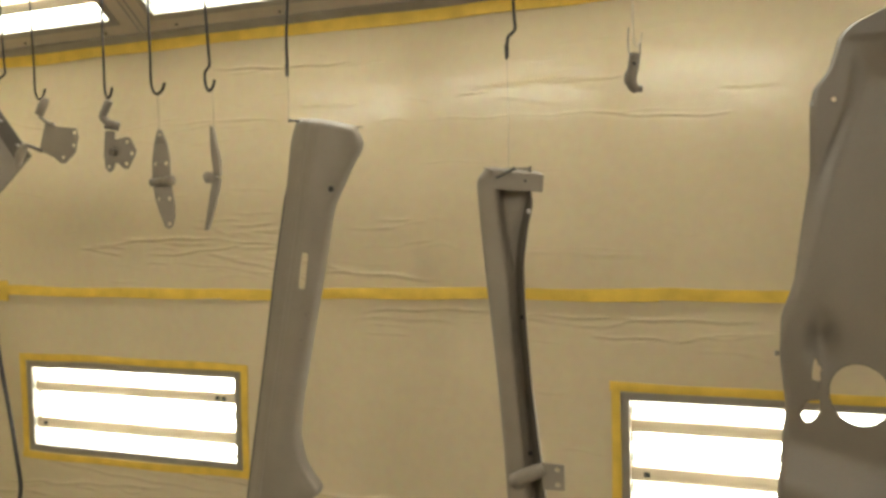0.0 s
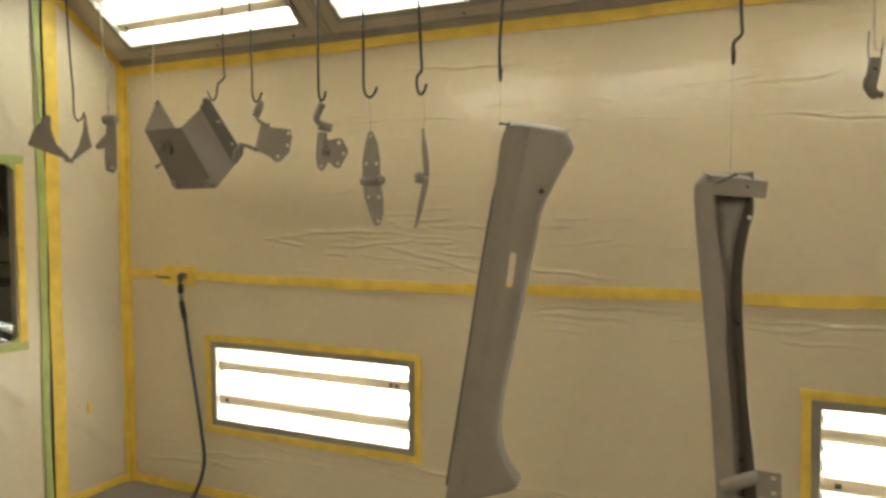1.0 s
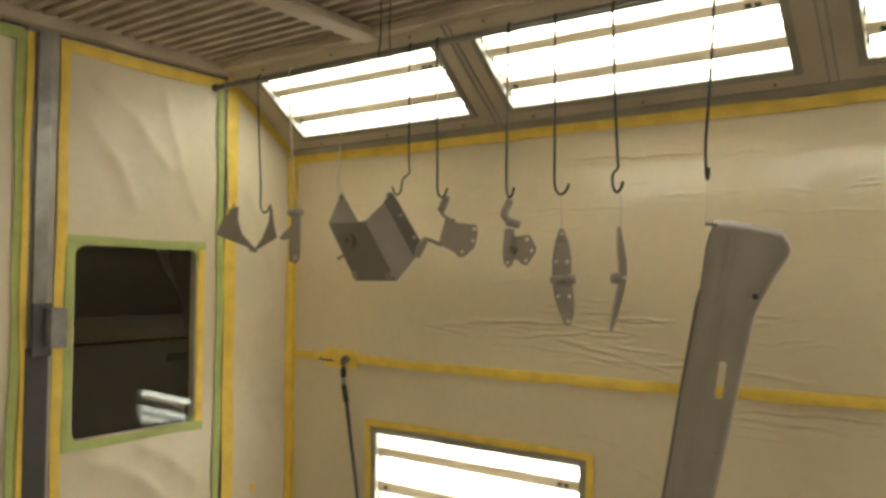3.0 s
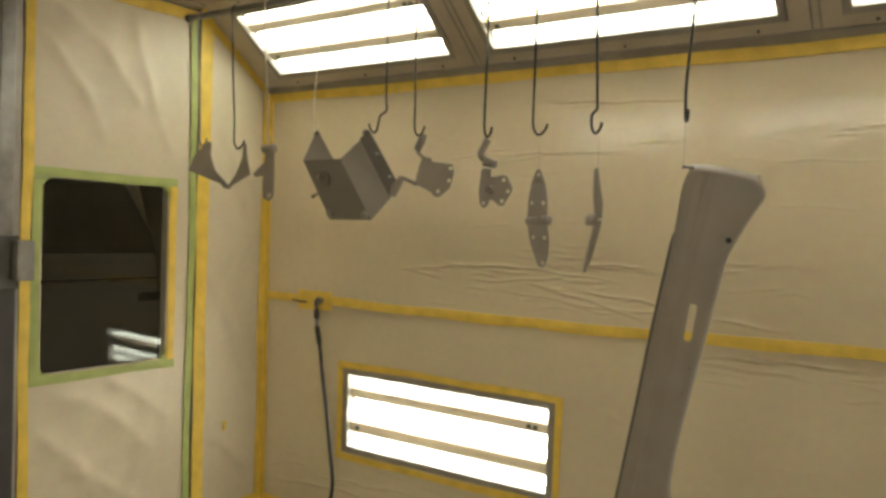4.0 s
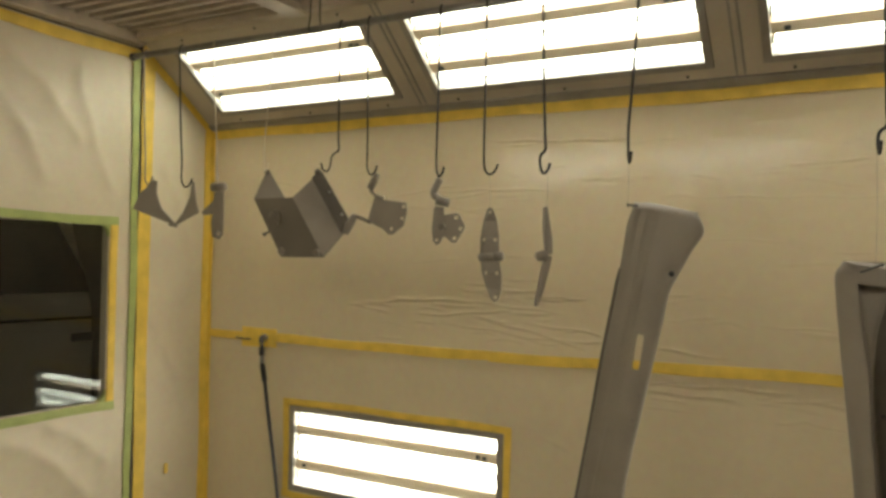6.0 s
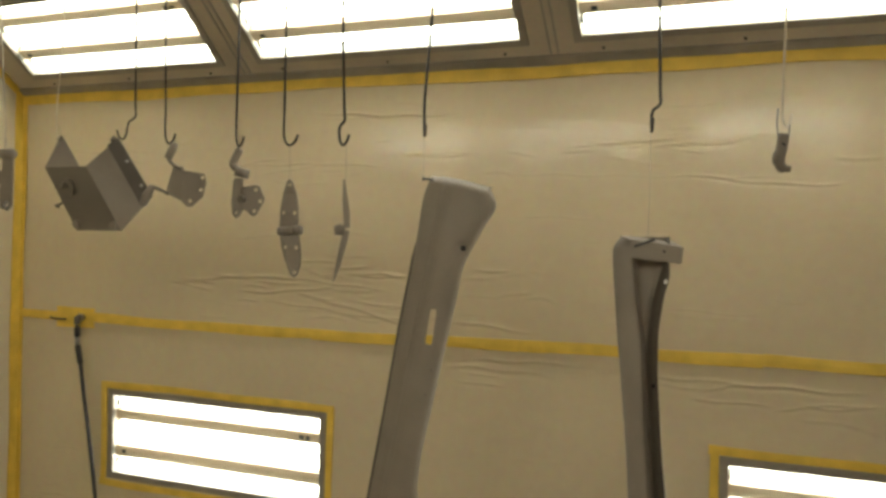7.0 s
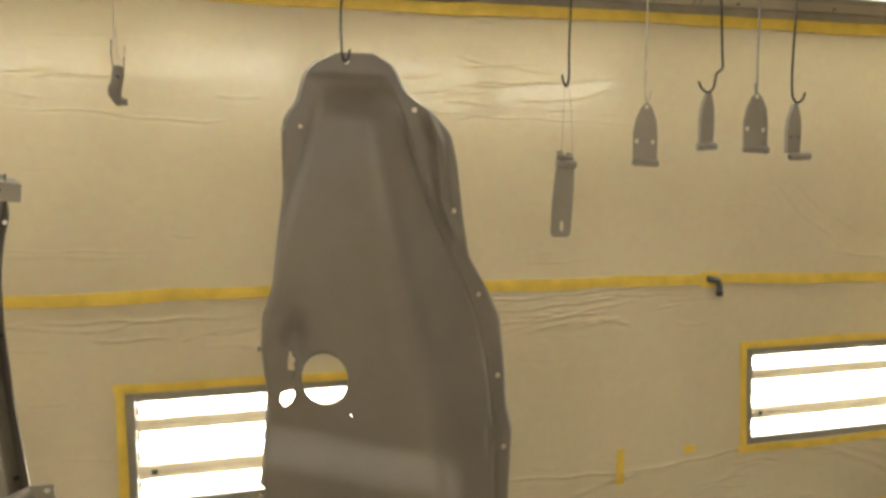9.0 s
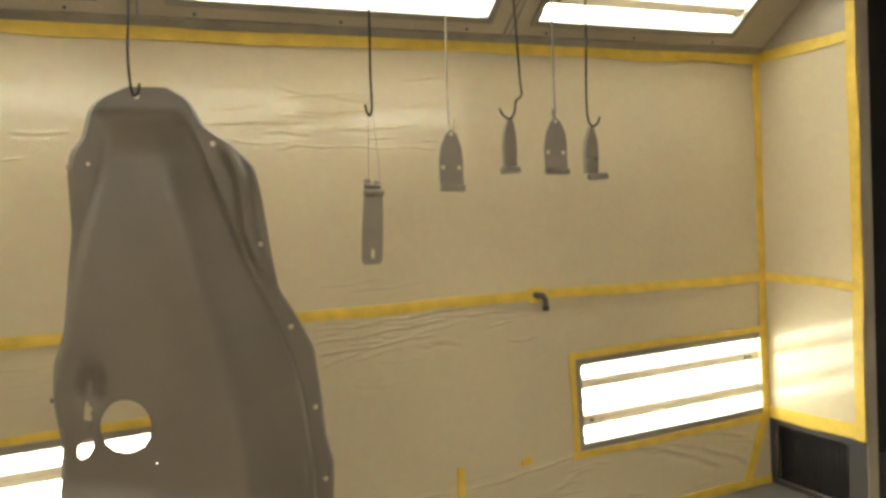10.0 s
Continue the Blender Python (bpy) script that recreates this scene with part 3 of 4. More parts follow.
for k in range(12):
    part("grille_slat", sweep([(0.045, 0.018, 0.04 + 0.028 * k), (0.535, 0.018, 0.04 + 0.028 * k)], 0.004, 5), GRILLE, grille)

# masking tape on the long wall
NY = (0, -1, 0)
def wall_tape(x0, z0, x1, z1, w, label="yellow masking tape strip on the film", seed=0):
    return tape((x0, -0.012, z0), (x1, -0.012, z1), w, NY, YELLOW, label, seed)
for k, (a, b) in enumerate(((0.0, 1.9), (1.9, 3.9), (3.9, 5.9), (5.9, LONG))):
    wall_tape(a, (1.272, 1.272, 1.292, 1.265)[k], b, (1.272, 1.292, 1.265, 1.222)[k], 0.05, "long yellow masking tape band across the wall film", k)
wall_tape(0, TOP - 0.028, LONG, TOP - 0.028, 0.055, "yellow masking tape along the top of the film", 8)
wall_tape(0.02, 0.0, 0.02, TOP, 0.05, "yellow masking tape down the booth corner", 9)
wall_tape(LONG - 0.03, 0.42, LONG - 0.03, TOP, 0.06, "yellow masking tape down the booth corner", 10)
wall_tape(LONG - 0.04, 0.43, LONG - 0.20, 0.02, 0.06, "yellow masking tape slanting down to the floor", 41)
wall_tape(0, 0.03, LONG, 0.03, 0.05, "yellow masking tape along the floor edge", 11)
for (a, b) in LOW:
    g = 0.055
    last = b > 7
    for p in ((a - g - 0.022, LOW_Z[1] + g, b + g + (0 if last else 0.022), LOW_Z[1] + g), (a - g - 0.022, LOW_Z[0] - g, b + g + (0 if last else 0.022), LOW_Z[0] - g), (a - g, LOW_Z[0] - g, a - g, LOW_Z[1] + g), (b + g, LOW_Z[0] - g, b + g, LOW_Z[1] + g)):
        wall_tape(*p, 0.036, "yellow masking tape framing the light fixture", int(a * 10))
wall_tape(5.91, 0.30, 5.91, 0.47, 0.04, "short loose piece of yellow masking tape", 31)
wall_tape(6.25, 0.44, 6.31, 0.44, 0.04, "small square of yellow masking tape", 32)
wall_tape(0.30, 1.272, 0.56, 1.272, 0.11, "patch of yellow masking tape round the valve", 33)
# on the end wall and the return
EX = (1, 0, 0)
tape((0.012, -0.035, 0), (0.012, -0.035, TOP), 0.06, EX, YELLOW, "yellow masking tape down the booth corner", 12)
tape((0.012, -0.497, 0.0), (0.012, -0.497, CEIL - 0.02), 0.08, EX, YELLOW, "broad yellow masking tape down the door jamb", 13)
tape((0.012, 0.0, TOP - 0.02), (0.012, -0.52, CEIL - 0.06), 0.05, EX, YELLOW, "yellow masking tape along the slope of the cove", 14)
tape((0.012, 0.0, 0.03), (0.012, -0.53, 0.03), 0.05, EX, YELLOW, "yellow masking tape along the floor edge", 15)
tape((0.012, -0.30, 0.49), (0.012, -0.30, 0.545), 0.025, EX, YELLOW, "small scrap of yellow masking tape", 16)
WX = (-1, 0, 0)
tape((LONG - 0.012, -0.61, 0.40), (LONG - 0.012, -0.61, CEIL), 0.06, WX, YELLOW, "yellow masking tape down the edge of the return wall", 17)
tape((LONG - 0.012, 0, TOP - 0.02), (LONG - 0.012, -0.63, TOP - 0.02), 0.06, WX, YELLOW, "yellow masking tape across the return wall", 18)
tape((LONG - 0.012, 0, 1.222), (LONG - 0.012, -0.63, 1.20), 0.045, WX, YELLOW, "yellow masking tape across the return wall", 19)
tape((LONG - 0.012, 0, 0.43), (LONG - 0.012, -0.63, 0.45), 0.075, WX, YELLOW, "yellow masking tape over the exhaust grille", 20)

# ---------------------------------------------------------------- shapes for the hung parts


def lerp(table, z):
    """Smooth value at z from a short table of (z, value), z falling."""
    if z >= table[0][0]:
        return table[0][1]
    for (z0, a), (z1, b) in zip(table, table[1:]):
        if z >= z1:
            t = (z0 - z) / (z0 - z1)
            return a + (b - a) * t
    return table[-1][1]


def smooth_lerp(table, z, r=0.03):
    return sum(lerp(table, z + d * r) for d in (-2, -1, 0, 1, 2)) / 5


def step(a, b, x):
    t = min(1, max(0, (x - a) / (b - a)))
    return t * t * (3 - 2 * t)


def plate(outline, thick=0.003, holes=(), bend=None, bm=None):
    """Sheet metal cut to an outline of (x, z), with round or slotted holes (x, z, rx, rz), lying in y = 0 to thick. bend(x, z) gives y."""
    bm = bm or bmesh.new()
    loops = [list(outline)]
    for x, z, rx, rz in holes:
        loops.append([(x + rx * math.cos(k * math.pi / 6), z + rz * math.sin(k * math.pi / 6)) for k in range(12)])
    edges = []
    for lp in loops:
        v = [bm.verts.new((x, 0, z)) for x, z in lp]
        edges += [bm.edges.new((v[i], v[(i + 1) % len(v)])) for i in range(len(v))]
    made = bmesh.ops.triangle_fill(bm, use_beauty=True, use_dissolve=False, edges=edges)
    faces = [f for f in made["geom"] if isinstance(f, bmesh.types.BMFace)]
    ext = bmesh.ops.extrude_face_region(bm, geom=faces)
    for v in ext["geom"]:
        if isinstance(v, bmesh.types.BMVert):
            v.co.y += thick
    if bend:
        for v in bm.verts:
            v.co.y += bend(v.co.x, v.co.z)
    return bm


def quad_plate(corners, thick=0.003, bm=None):
    """Flat sheet metal between corners in space, thickened away from the viewer."""
    bm = bm or bmesh.new()
    c = [Vector(p) for p in corners]
    n = (c[1] - c[0]).cross(c[-1] - c[0]).normalized()
    if n.y < 0:
        n = -n
    a, b = [bm.verts.new(p) for p in c], [bm.verts.new(p + n * thick) for p in c]
    bm.faces.new(a), bm.faces.new(b)
    for i in range(len(c)):
        j = (i + 1) % len(c)
        bm.faces.new((a[i], a[j], b[j], b[i]))
    return bm


def skin(rows, holes=(), power=2):
    """A pressed sheet: rows of points (x, y, z), with elliptical holes (x, z, rx, rz, lean) cut where the sheet is seen from the front."""
    nr, nc = len(rows), len(rows[0])
    P = np.array(rows, float)
    kill = np.zeros((nr - 1, nc - 1), bool)
    C = (P[:-1, :-1] + P[1:, 1:]) / 2
    for x, z, rx, rz, lean in holes:
        def local(q):
            dx, dz = q[..., 0] - x, q[..., 2] - z
            return (dx * math.cos(lean) + dz * math.sin(lean)) / rx, (-dx * math.sin(lean) + dz * math.cos(lean)) / rz
        a, b = local(C)
        kill |= abs(a) ** power + abs(b) ** power < 1
    keep = ~kill
    used = np.zeros((nr, nc), bool)
    bad = np.zeros((nr, nc), bool)
    for di in (0, 1):
        for dj in (0, 1):
            used[di:nr - 1 + di, dj:nc - 1 + dj] |= keep
            bad[di:nr - 1 + di, dj:nc - 1 + dj] |= kill
    rim = used & bad
    for x, z, rx, rz, lean in holes:
        dx, dz = P[..., 0] - x, P[..., 2] - z
        a, b = (dx * math.cos(lean) + dz * math.sin(lean)) / rx, (-dx * math.sin(lean) + dz * math.cos(lean)) / rz
        r = (abs(a) ** power + abs(b) ** power) ** (1 / power)
        near = rim & (r < 1.6) & (r > 0.2)
        P[..., 0] = np.where(near, x + dx / np.where(near, r, 1), P[..., 0])
        P[..., 2] = np.where(near, z + dz / np.where(near, r, 1), P[..., 2])
    I, J = np.nonzero(keep)
    a = I * nc + J
    me = bpy.data.meshes.new("sheet")
    me.from_pydata(P.reshape(-1, 3).tolist(), [], np.stack([a, a + 1, a + nc + 1, a + nc], -1).tolist())
    bm = bmesh.new()
    bm.from_mesh(me)
    bpy.data.meshes.remove(me)
    bmesh.ops.delete(bm, geom=[v for v in bm.verts if not v.link_faces], context="VERTS")
    return bm


def thicken(ob, t):
    md = ob.modifiers.new("sheet", "SOLIDIFY")
    md.thickness, md.offset = t, -1
    return ob


def bolt(parent, p, d, r=0.006, length=0.03, mat=None, name="bolt"):
    p, d = Vector(p), Vector(d).normalized()
    bm = sweep([p, p + d * length], r * 0.6, 8)
    sweep([p + d * length, p + d * (length + r * 0.9)], r, 6, bm)
    return part(name, bm, mat or STEEL_DARK, parent)


# ---------------------------------------------------------------- hanging rail and hooks
RAIL_Z = 2.672


def rail_y(x):
    return -0.93 + 0.018 * (x - 2.4)


rail = empty("hanging_rail")
tagged(rail, "grey steel hanging rail hung on wires from the ceiling", "rail")
part("rail_tube", sweep([(x, rail_y(x), RAIL_Z) for x in (0.46, 2.4, 4.8, 7.45)], 0.014, 12), STEEL, rail, smooth=True)
part("end_cap", sweep([(0.452, rail_y(0.46), RAIL_Z), (0.475, rail_y(0.46), RAIL_Z)], 0.018, 10), STEEL_DARK, rail)
for x in (1.50, 4.15, 6.75):
    y = rail_y(x)
    pts = spline([(x, y, CEIL + 0.01), (x, y - 0.004, RAIL_Z + 0.06), (x + 0.004, y - 0.018, RAIL_Z), (x + 0.022, y, RAIL_Z - 0.018), (x + 0.042, y + 0.016, RAIL_Z), (x + 0.045, y, RAIL_Z + 0.06), (x + 0.05, y, CEIL + 0.01)], 5)
    part("suspension_wire", sweep(pts, 0.003, 6), WIRE, rail, smooth=True)


def hung(x, dx=0.0):
    """Where a hung thing belongs: under the rail, moved along it by dx."""
    return pose(dx, rail_y(x), 0.02)


def hook(x, x1, z1, kind, mat, r=0.0035, size=0.026, kink=0.0):
    """An S-hook of bent wire from the rail down to z1: kind +1 opens to the right, -1 to the left, 0 seen end on."""
    y = rail_y(x)
    top = [(x - 0.012, y + 0.017, RAIL_Z - 0.012), (x - 0.008, y + 0.014, RAIL_Z + 0.014), (x - 0.002, y - 0.004, RAIL_Z + 0.018), (x, y - 0.017, RAIL_Z), (x, y - 0.016, RAIL_Z - 0.05)]
    k = kind or 0
    s = size
    shaft = [(x + (x1 - x) * 0.5, y - 0.008, (RAIL_Z + z1) / 2), (x1, y, z1 + 0.13)]
    if kink:
        shaft += [(x1 + 0.002, y, z1 + 0.085), (x1 - kink * 0.8, y, z1 + 0.065), (x1 - kink, y, z1 + 0.045)]
    else:
        shaft += [(x1, y, z1 + 0.05)]
    xb = x1 - kink
    if kind:
        bend = [(xb + k * s * 0.12, y, z1 + 0.018), (xb + k * s * 0.5, y, z1), (xb + k * s, y, z1 + 0.012), (xb + k * s * 1.25, y, z1 + 0.036)]
    else:
        # the bend points out into the room, towards the middle of the booth
        d = Vector((3.9 - xb, -2.95 - y)).normalized()
        bend = [(xb + q * d.x, y + q * d.y, z1 + dz) for q, dz in ((0.004, 0.018), (0.02, 0.0), (0.036, 0.012), (0.042, 0.034))]
    ob = link("wire_hook", sweep(spline(top + shaft + bend, 5), r * 1.08, 7), mat, smooth=True)
    return tagged(ob, "dark bent wire hook hanging from the rail" if mat is WIRE else "paint-coated bent wire hook hanging from the rail", "hook", "hooks on the rail")


def thread(x, z0, z1, dx=0.0):
    """A thin wire loop between a hook and its part."""
    y = rail_y(x)
    ob = link("thin_wire", sweep(spline([(x, y, z0), (x + dx * 0.6 + 0.002, y, (z0 + z1) / 2), (x + dx, y, z1)], 5), 0.0007, 5), WIRE_GREY, smooth=True)
    return tagged(ob, "hair-thin wire tied between a hook and its part", "wire")


for args in ((0.550, 0.558, 2.062, 1, WIRE_GREY, 0.0035, 0.042), (0.780, 0.792, 2.044, 1, WIRE, 0.0035, 0.055), (0.985, 1.005, 2.062, 0, WIRE_PALE), (1.316, 1.270, 2.097, 1, WIRE_PALE, 0.0025, 0.018),
             (1.660, 1.651, 2.085, -1, WIRE, 0.0035, 0.04, 0.035), (1.794, 1.790, 2.064, 1, WIRE, 0.0035, 0.038), (2.113, 2.099, 2.048, 1, WIRE, 0.0042, 0.026),
             (2.303, 2.294, 2.048, 1, WIRE, 0.0042, 0.045), (2.518, 2.527, 2.044, 1, WIRE, 0.0046, 0.03, 0.018), (2.850, 2.818, 2.067, 0, WIRE, 0.0046),
             (3.551, 3.560, 2.062, 0, WIRE, 0.0046, 0.026, 0.022), (3.898, 3.893, 2.067, 1, WIRE_PALE, 0.003, 0.02), (4.545, 4.520, 2.083, 1, WIRE, 0.0036, 0.02),
             (5.270, 5.262, 2.030, -1, WIRE, 0.0036, 0.02), (5.547, 5.542, 1.984, 1, WIRE_PALE, 0.003, 0.016), (5.812, 5.838, 2.022, -1, WIRE, 0.0036, 0.052, 0.026),
             (5.980, 5.982, 2.020, 0, WIRE_GREY), (6.135, 6.128, 1.994, 1, WIRE, 0.0036, 0.045)):
    hook(*args)
thread(2.317, 2.050, 1.905, 0.005)
thread(2.537, 2.046, 1.915)
thread(2.818, 2.070, 1.925)
thread(3.536, 2.065, 1.745)
thread(5.262, 2.030, 1.810, 0.012)
thread(5.246, 2.030, 1.810, -0.012)

# ---------------------------------------------------------------- V-shaped bracket and strap latch near the doors
v = empty("angle_bracket", hung(0.7, 0.05))
tagged(v, "grey-primed folded triangular bracket hanging on two hooks", "bracket")
part("left_wing", plate([(0.565, 2.062), (0.582, 2.056), (0.580, 2.0), (0.605, 1.93), (0.675, 1.862), (0.668, 1.855), (0.467, 1.928), (0.50, 2.0)], 0.004, bend=lambda x, z: -0.03 + 0.3 * (x - 0.47)), PRIMER, v)
part("right_wing", plate([(0.815, 2.05), (0.832, 2.042), (0.85, 1.97), (0.882, 1.905), (0.662, 1.85), (0.655, 1.858), (0.74, 1.91), (0.80, 1.98)], 0.004, bend=lambda x, z: 0.04 - 0.3 * (x - 0.67)), PRIMER, v)
part("fold", sweep([(0.64, 0.03, 1.856), (0.69, 0.03, 1.848)], 0.006, 8), PRIMER, v)

s = empty("strap_latch", hung(0.98, 0.03))
tagged(s, "grey-primed strap latch with a rolled head hanging from a hook", "latch")
part("strap", plate([(0.962, 2.0), (1.018, 2.0), (1.02, 1.9), (1.018, 1.81), (0.995, 1.788), (0.955, 1.80), (0.948, 1.86), (0.955, 1.93)], 0.006, [(0.995, 1.812, 0.011, 0.009)]), PRIMER, s, bevel=0.0015)
part("rolled_head", sweep([(0.958, 0.0, 2.018), (1.022, 0.0, 2.018)], 0.02, 12), PRIMER, s, smooth=True)
part("side_tab", plate([(0.955, 1.955), (0.957, 1.90), (0.90, 1.895), (0.89, 1.91)], 0.004), PRIMER, s)
part("end_ring", sweep([(0.995 + 0.014 * math.cos(a), -0.004, 1.812 + 0.012 * math.sin(a)) for a in (k * math.pi / 6 for k in range(13))], 0.004, 6), STEEL, s, smooth=True)

# ---------------------------------------------------------------- folded box
b = empty("sheet_metal_box", pose(0.008, -0.93, 0.01))
tagged(b, "grey-primed open sheet-metal box hanging tilted on two hooks", "box")
A, B, C, D = (1.228, -0.04, 1.970), (1.436, -0.04, 1.972), (1.548, 0.03, 1.728), (1.325, 0.03, 1.726)
E_, F_ = (1.543, 0.012, 2.086), (1.641, 0.094, 1.868)
# shade painted in: front and floor darker, the lit side in plain primer
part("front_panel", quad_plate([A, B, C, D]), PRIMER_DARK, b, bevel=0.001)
part("side_panel", quad_plate([B, E_, F_, C]), PRIMER, b, bevel=0.001)
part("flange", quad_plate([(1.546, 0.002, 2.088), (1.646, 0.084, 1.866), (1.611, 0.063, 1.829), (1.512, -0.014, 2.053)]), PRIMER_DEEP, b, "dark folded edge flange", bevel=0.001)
part("back_flap", quad_plate([A, (1.258, 0.0, 2.09), (1.278, 0.0, 2.09), (1.345, 0.02, 1.978)]), PRIMER, b, bevel=0.001)
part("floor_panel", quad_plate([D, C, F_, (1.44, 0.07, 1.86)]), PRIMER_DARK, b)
for x, y, z in ((1.577, 0.022, 1.995), (1.619, 0.056, 1.905)):
    part("flange_hole", sweep([(x, y - 0.008, z), (x, y + 0.004, z)], 0.0055, 8), STEEL, b)
part("corner_nub", sweep([(1.537, 0.004, 2.074), (1.534, -0.010, 2.080)], 0.013, 10), PRIMER_DEEP, b, smooth=True)
part("corner_nub", sweep([(1.268, 0.0, 2.086), (1.266, -0.012, 2.092)], 0.011, 10), PRIMER_DARK, b, smooth=True)
for x, z in ((1.338, 1.752), (1.522, 1.748)):
    part("foot", sweep([(x, 0.024, z), (x, 0.010, z - 0.004)], 0.016, 12), PRIMER, b, smooth=False)
bolt(b, (1.335, -0.02, 1.895), (-0.35, -1, 0.15), 0.013, 0.02, PRIMER_DARK, "stud")
part("boss", sweep([(1.335, -0.016, 1.895), (1.333, -0.028, 1.892)], 0.034, 14), PRIMER_DARK, b)
bolt(b, (1.29, 0.005, 1.84), (-1, -0.2, -0.55), 0.009, 0.035, PRIMER_DARK, "stud")

# ---------------------------------------------------------------- two hinge brackets
h6 = empty("hinge_bracket", hung(1.85, -0.02))
tagged(h6, "grey-primed hinge bracket with a holed wing hanging sideways", "hinge bracket", "hinge brackets")
part("wing", plate([(1.850, 1.972), (1.893, 1.945), (1.965, 1.935), (1.99, 1.932), (1.997, 1.90), (1.982, 1.845), (1.935, 1.81), (1.915, 1.81), (1.888, 1.832), (1.812, 1.862)], 0.005,
                   [(1.981, 1.917, 0.009, 0.007), (1.976, 1.872, 0.008, 0.007), (1.928, 1.832, 0.008, 0.007)], bend=lambda x, z: 0.012 * math.cos((x - 1.83) * 60) if x < 1.87 else 0), PRIMER, h6, bevel=0.001)
part("upper_tab", sweep([(1.858, 0, 2.048), (1.848, -0.006, 2.02), (1.832, -0.008, 1.988)], 0, 10, radii=[0.011, 0.016, 0.014]), PRIMER, h6, smooth=True)
part("neck", sweep(spline([(1.832, -0.006, 1.985), (1.848, 0, 1.968), (1.87, 0, 1.957), (1.892, 0, 1.952)], 4), 0.007, 8), PRIMER, h6, smooth=True)
part("lower_tab", sweep([(1.758, 0, 1.888), (1.738, -0.008, 1.852), (1.718, -0.004, 1.815)], 0, 10, radii=[0.012, 0.017, 0.012]), PRIMER, h6, smooth=True)
part("pin", sweep(spline([(1.752, 0, 1.885), (1.78, 0, 1.878), (1.805, 0, 1.868), (1.83, 0, 1.858)], 4), 0.007, 8), PRIMER_DARK, h6, smooth=True)

h7 = empty("hinge_bracket", hung(2.15, -0.035))
tagged(h7, "grey-primed hinge bracket with a five-sided holed wing hanging upright", "hinge bracket", "hinge brackets")
part("leaf", plate([(2.126, 1.905), (2.132, 1.917), (2.168, 1.912), (2.166, 1.80), (2.155, 1.778), (2.14, 1.77), (2.124, 1.785), (2.118, 1.83)], 0.006, [(2.14, 1.79, 0.006, 0.006)]), PRIMER, h7, bevel=0.0015)
part("arm", sweep(spline([(2.151, 0, 2.02), (2.134, -0.004, 1.985), (2.128, -0.006, 1.962), (2.15, -0.004, 1.942), (2.165, 0, 1.93)], 4), 0.0135, 10), PRIMER, h7, smooth=True)
part("knuckle", sweep([(2.148, -0.02, 1.938), (2.182, 0.012, 1.928)], 0.017, 12), PRIMER, h7, smooth=True)
part("wing", plate([(2.160, 1.885), (2.180, 1.884), (2.215, 1.89), (2.234, 1.886), (2.258, 1.842), (2.254, 1.828), (2.222, 1.78), (2.205, 1.78), (2.18, 1.80), (2.160, 1.802)], 0.005,
                   [(2.221, 1.873, 0.009, 0.007), (2.24, 1.832, 0.008, 0.007), (2.216, 1.797, 0.008, 0.007)]), PRIMER, h7, bevel=0.001)
part("boss", sweep([(2.17, 0.0, 1.838), (2.17, -0.02, 1.838)], 0.013, 10), PRIMER_DARK, h7)

# ---------------------------------------------------------------- strap hinges
ha = empty("hinge", hung(2.36, -0.04))
tagged(ha, "long grey-primed strap hinge hanging open with its face turned out", "hinge", "strap hinges")
part("upper_leaf", plate([(2.363, 1.91), (2.372, 1.903), (2.388, 1.86), (2.397, 1.81), (2.4, 1.74), (2.324, 1.74), (2.324, 1.80), (2.334, 1.86), (2.352, 1.903)], 0.005,
                         [(2.363, 1.89, 0.006, 0.006), (2.341, 1.792, 0.0065, 0.007), (2.384, 1.792, 0.0065, 0.007)], bend=lambda x, z: -0.01 * max(0, 1 - abs(x - 2.362) / 0.03) + 0.03 * (z - 1.74)), PRIMER, ha, bevel=0.001)
part("lower_leaf", plate([(2.326, 1.718), (2.402, 1.718), (2.41, 1.66), (2.408, 1.61), (2.396, 1.575), (2.385, 1.567), (2.372, 1.575), (2.35, 1.62), (2.332, 1.67)], 0.005,
                         [(2.388, 1.586, 0.0065, 0.006), (2.35, 1.672, 0.0065, 0.007), (2.393, 1.672, 0.0065, 0.007)], bend=lambda x, z: -0.01 * max(0, 1 - abs(x - 2.37) / 0.03) - 0.05 * (z - 1.72)), PRIMER, ha, bevel=0.001)
part("knuckle", sweep([(2.328, -0.008, 1.728), (2.398, -0.008, 1.732)], 0.014, 12), PRIMER, ha, smooth=True)
part("pin", sweep([(2.39, -0.008, 1.732), (2.416, -0.008, 1.733)], 0.017, 12), PRIMER, ha, smooth=True)

hb = empty("hinge", pose(2.53, rail_y(2.56), 0.015, 0, 0, 28) @ pose(-2.565, 0, 0))
tagged(hb, "long grey-primed strap hinge seen on edge, hanging slightly bent", "hinge", "strap hinges")
part("upper_leaf", plate([(2.563, 1.912), (2.57, 1.908), (2.589, 1.80), (2.59, 1.748), (2.57, 1.748), (2.562, 1.84)], 0.07, bend=lambda x, z: -0.035), PRIMER, hb, bevel=0.002)
part("lower_leaf", plate([(2.567, 1.74), (2.589, 1.74), (2.582, 1.70), (2.562, 1.62), (2.543, 1.566), (2.535, 1.568), (2.548, 1.64)], 0.066, bend=lambda x, z: -0.033), PRIMER, hb, bevel=0.002)
part("knuckle", sweep([(2.556, -0.042, 1.741), (2.556, 0.04, 1.741)], 0.019, 12), PRIMER, hb, smooth=True)
part("pin", sweep([(2.538, -0.01, 1.738), (2.556, -0.01, 1.741)], 0.0165, 10), PRIMER, hb, smooth=True)

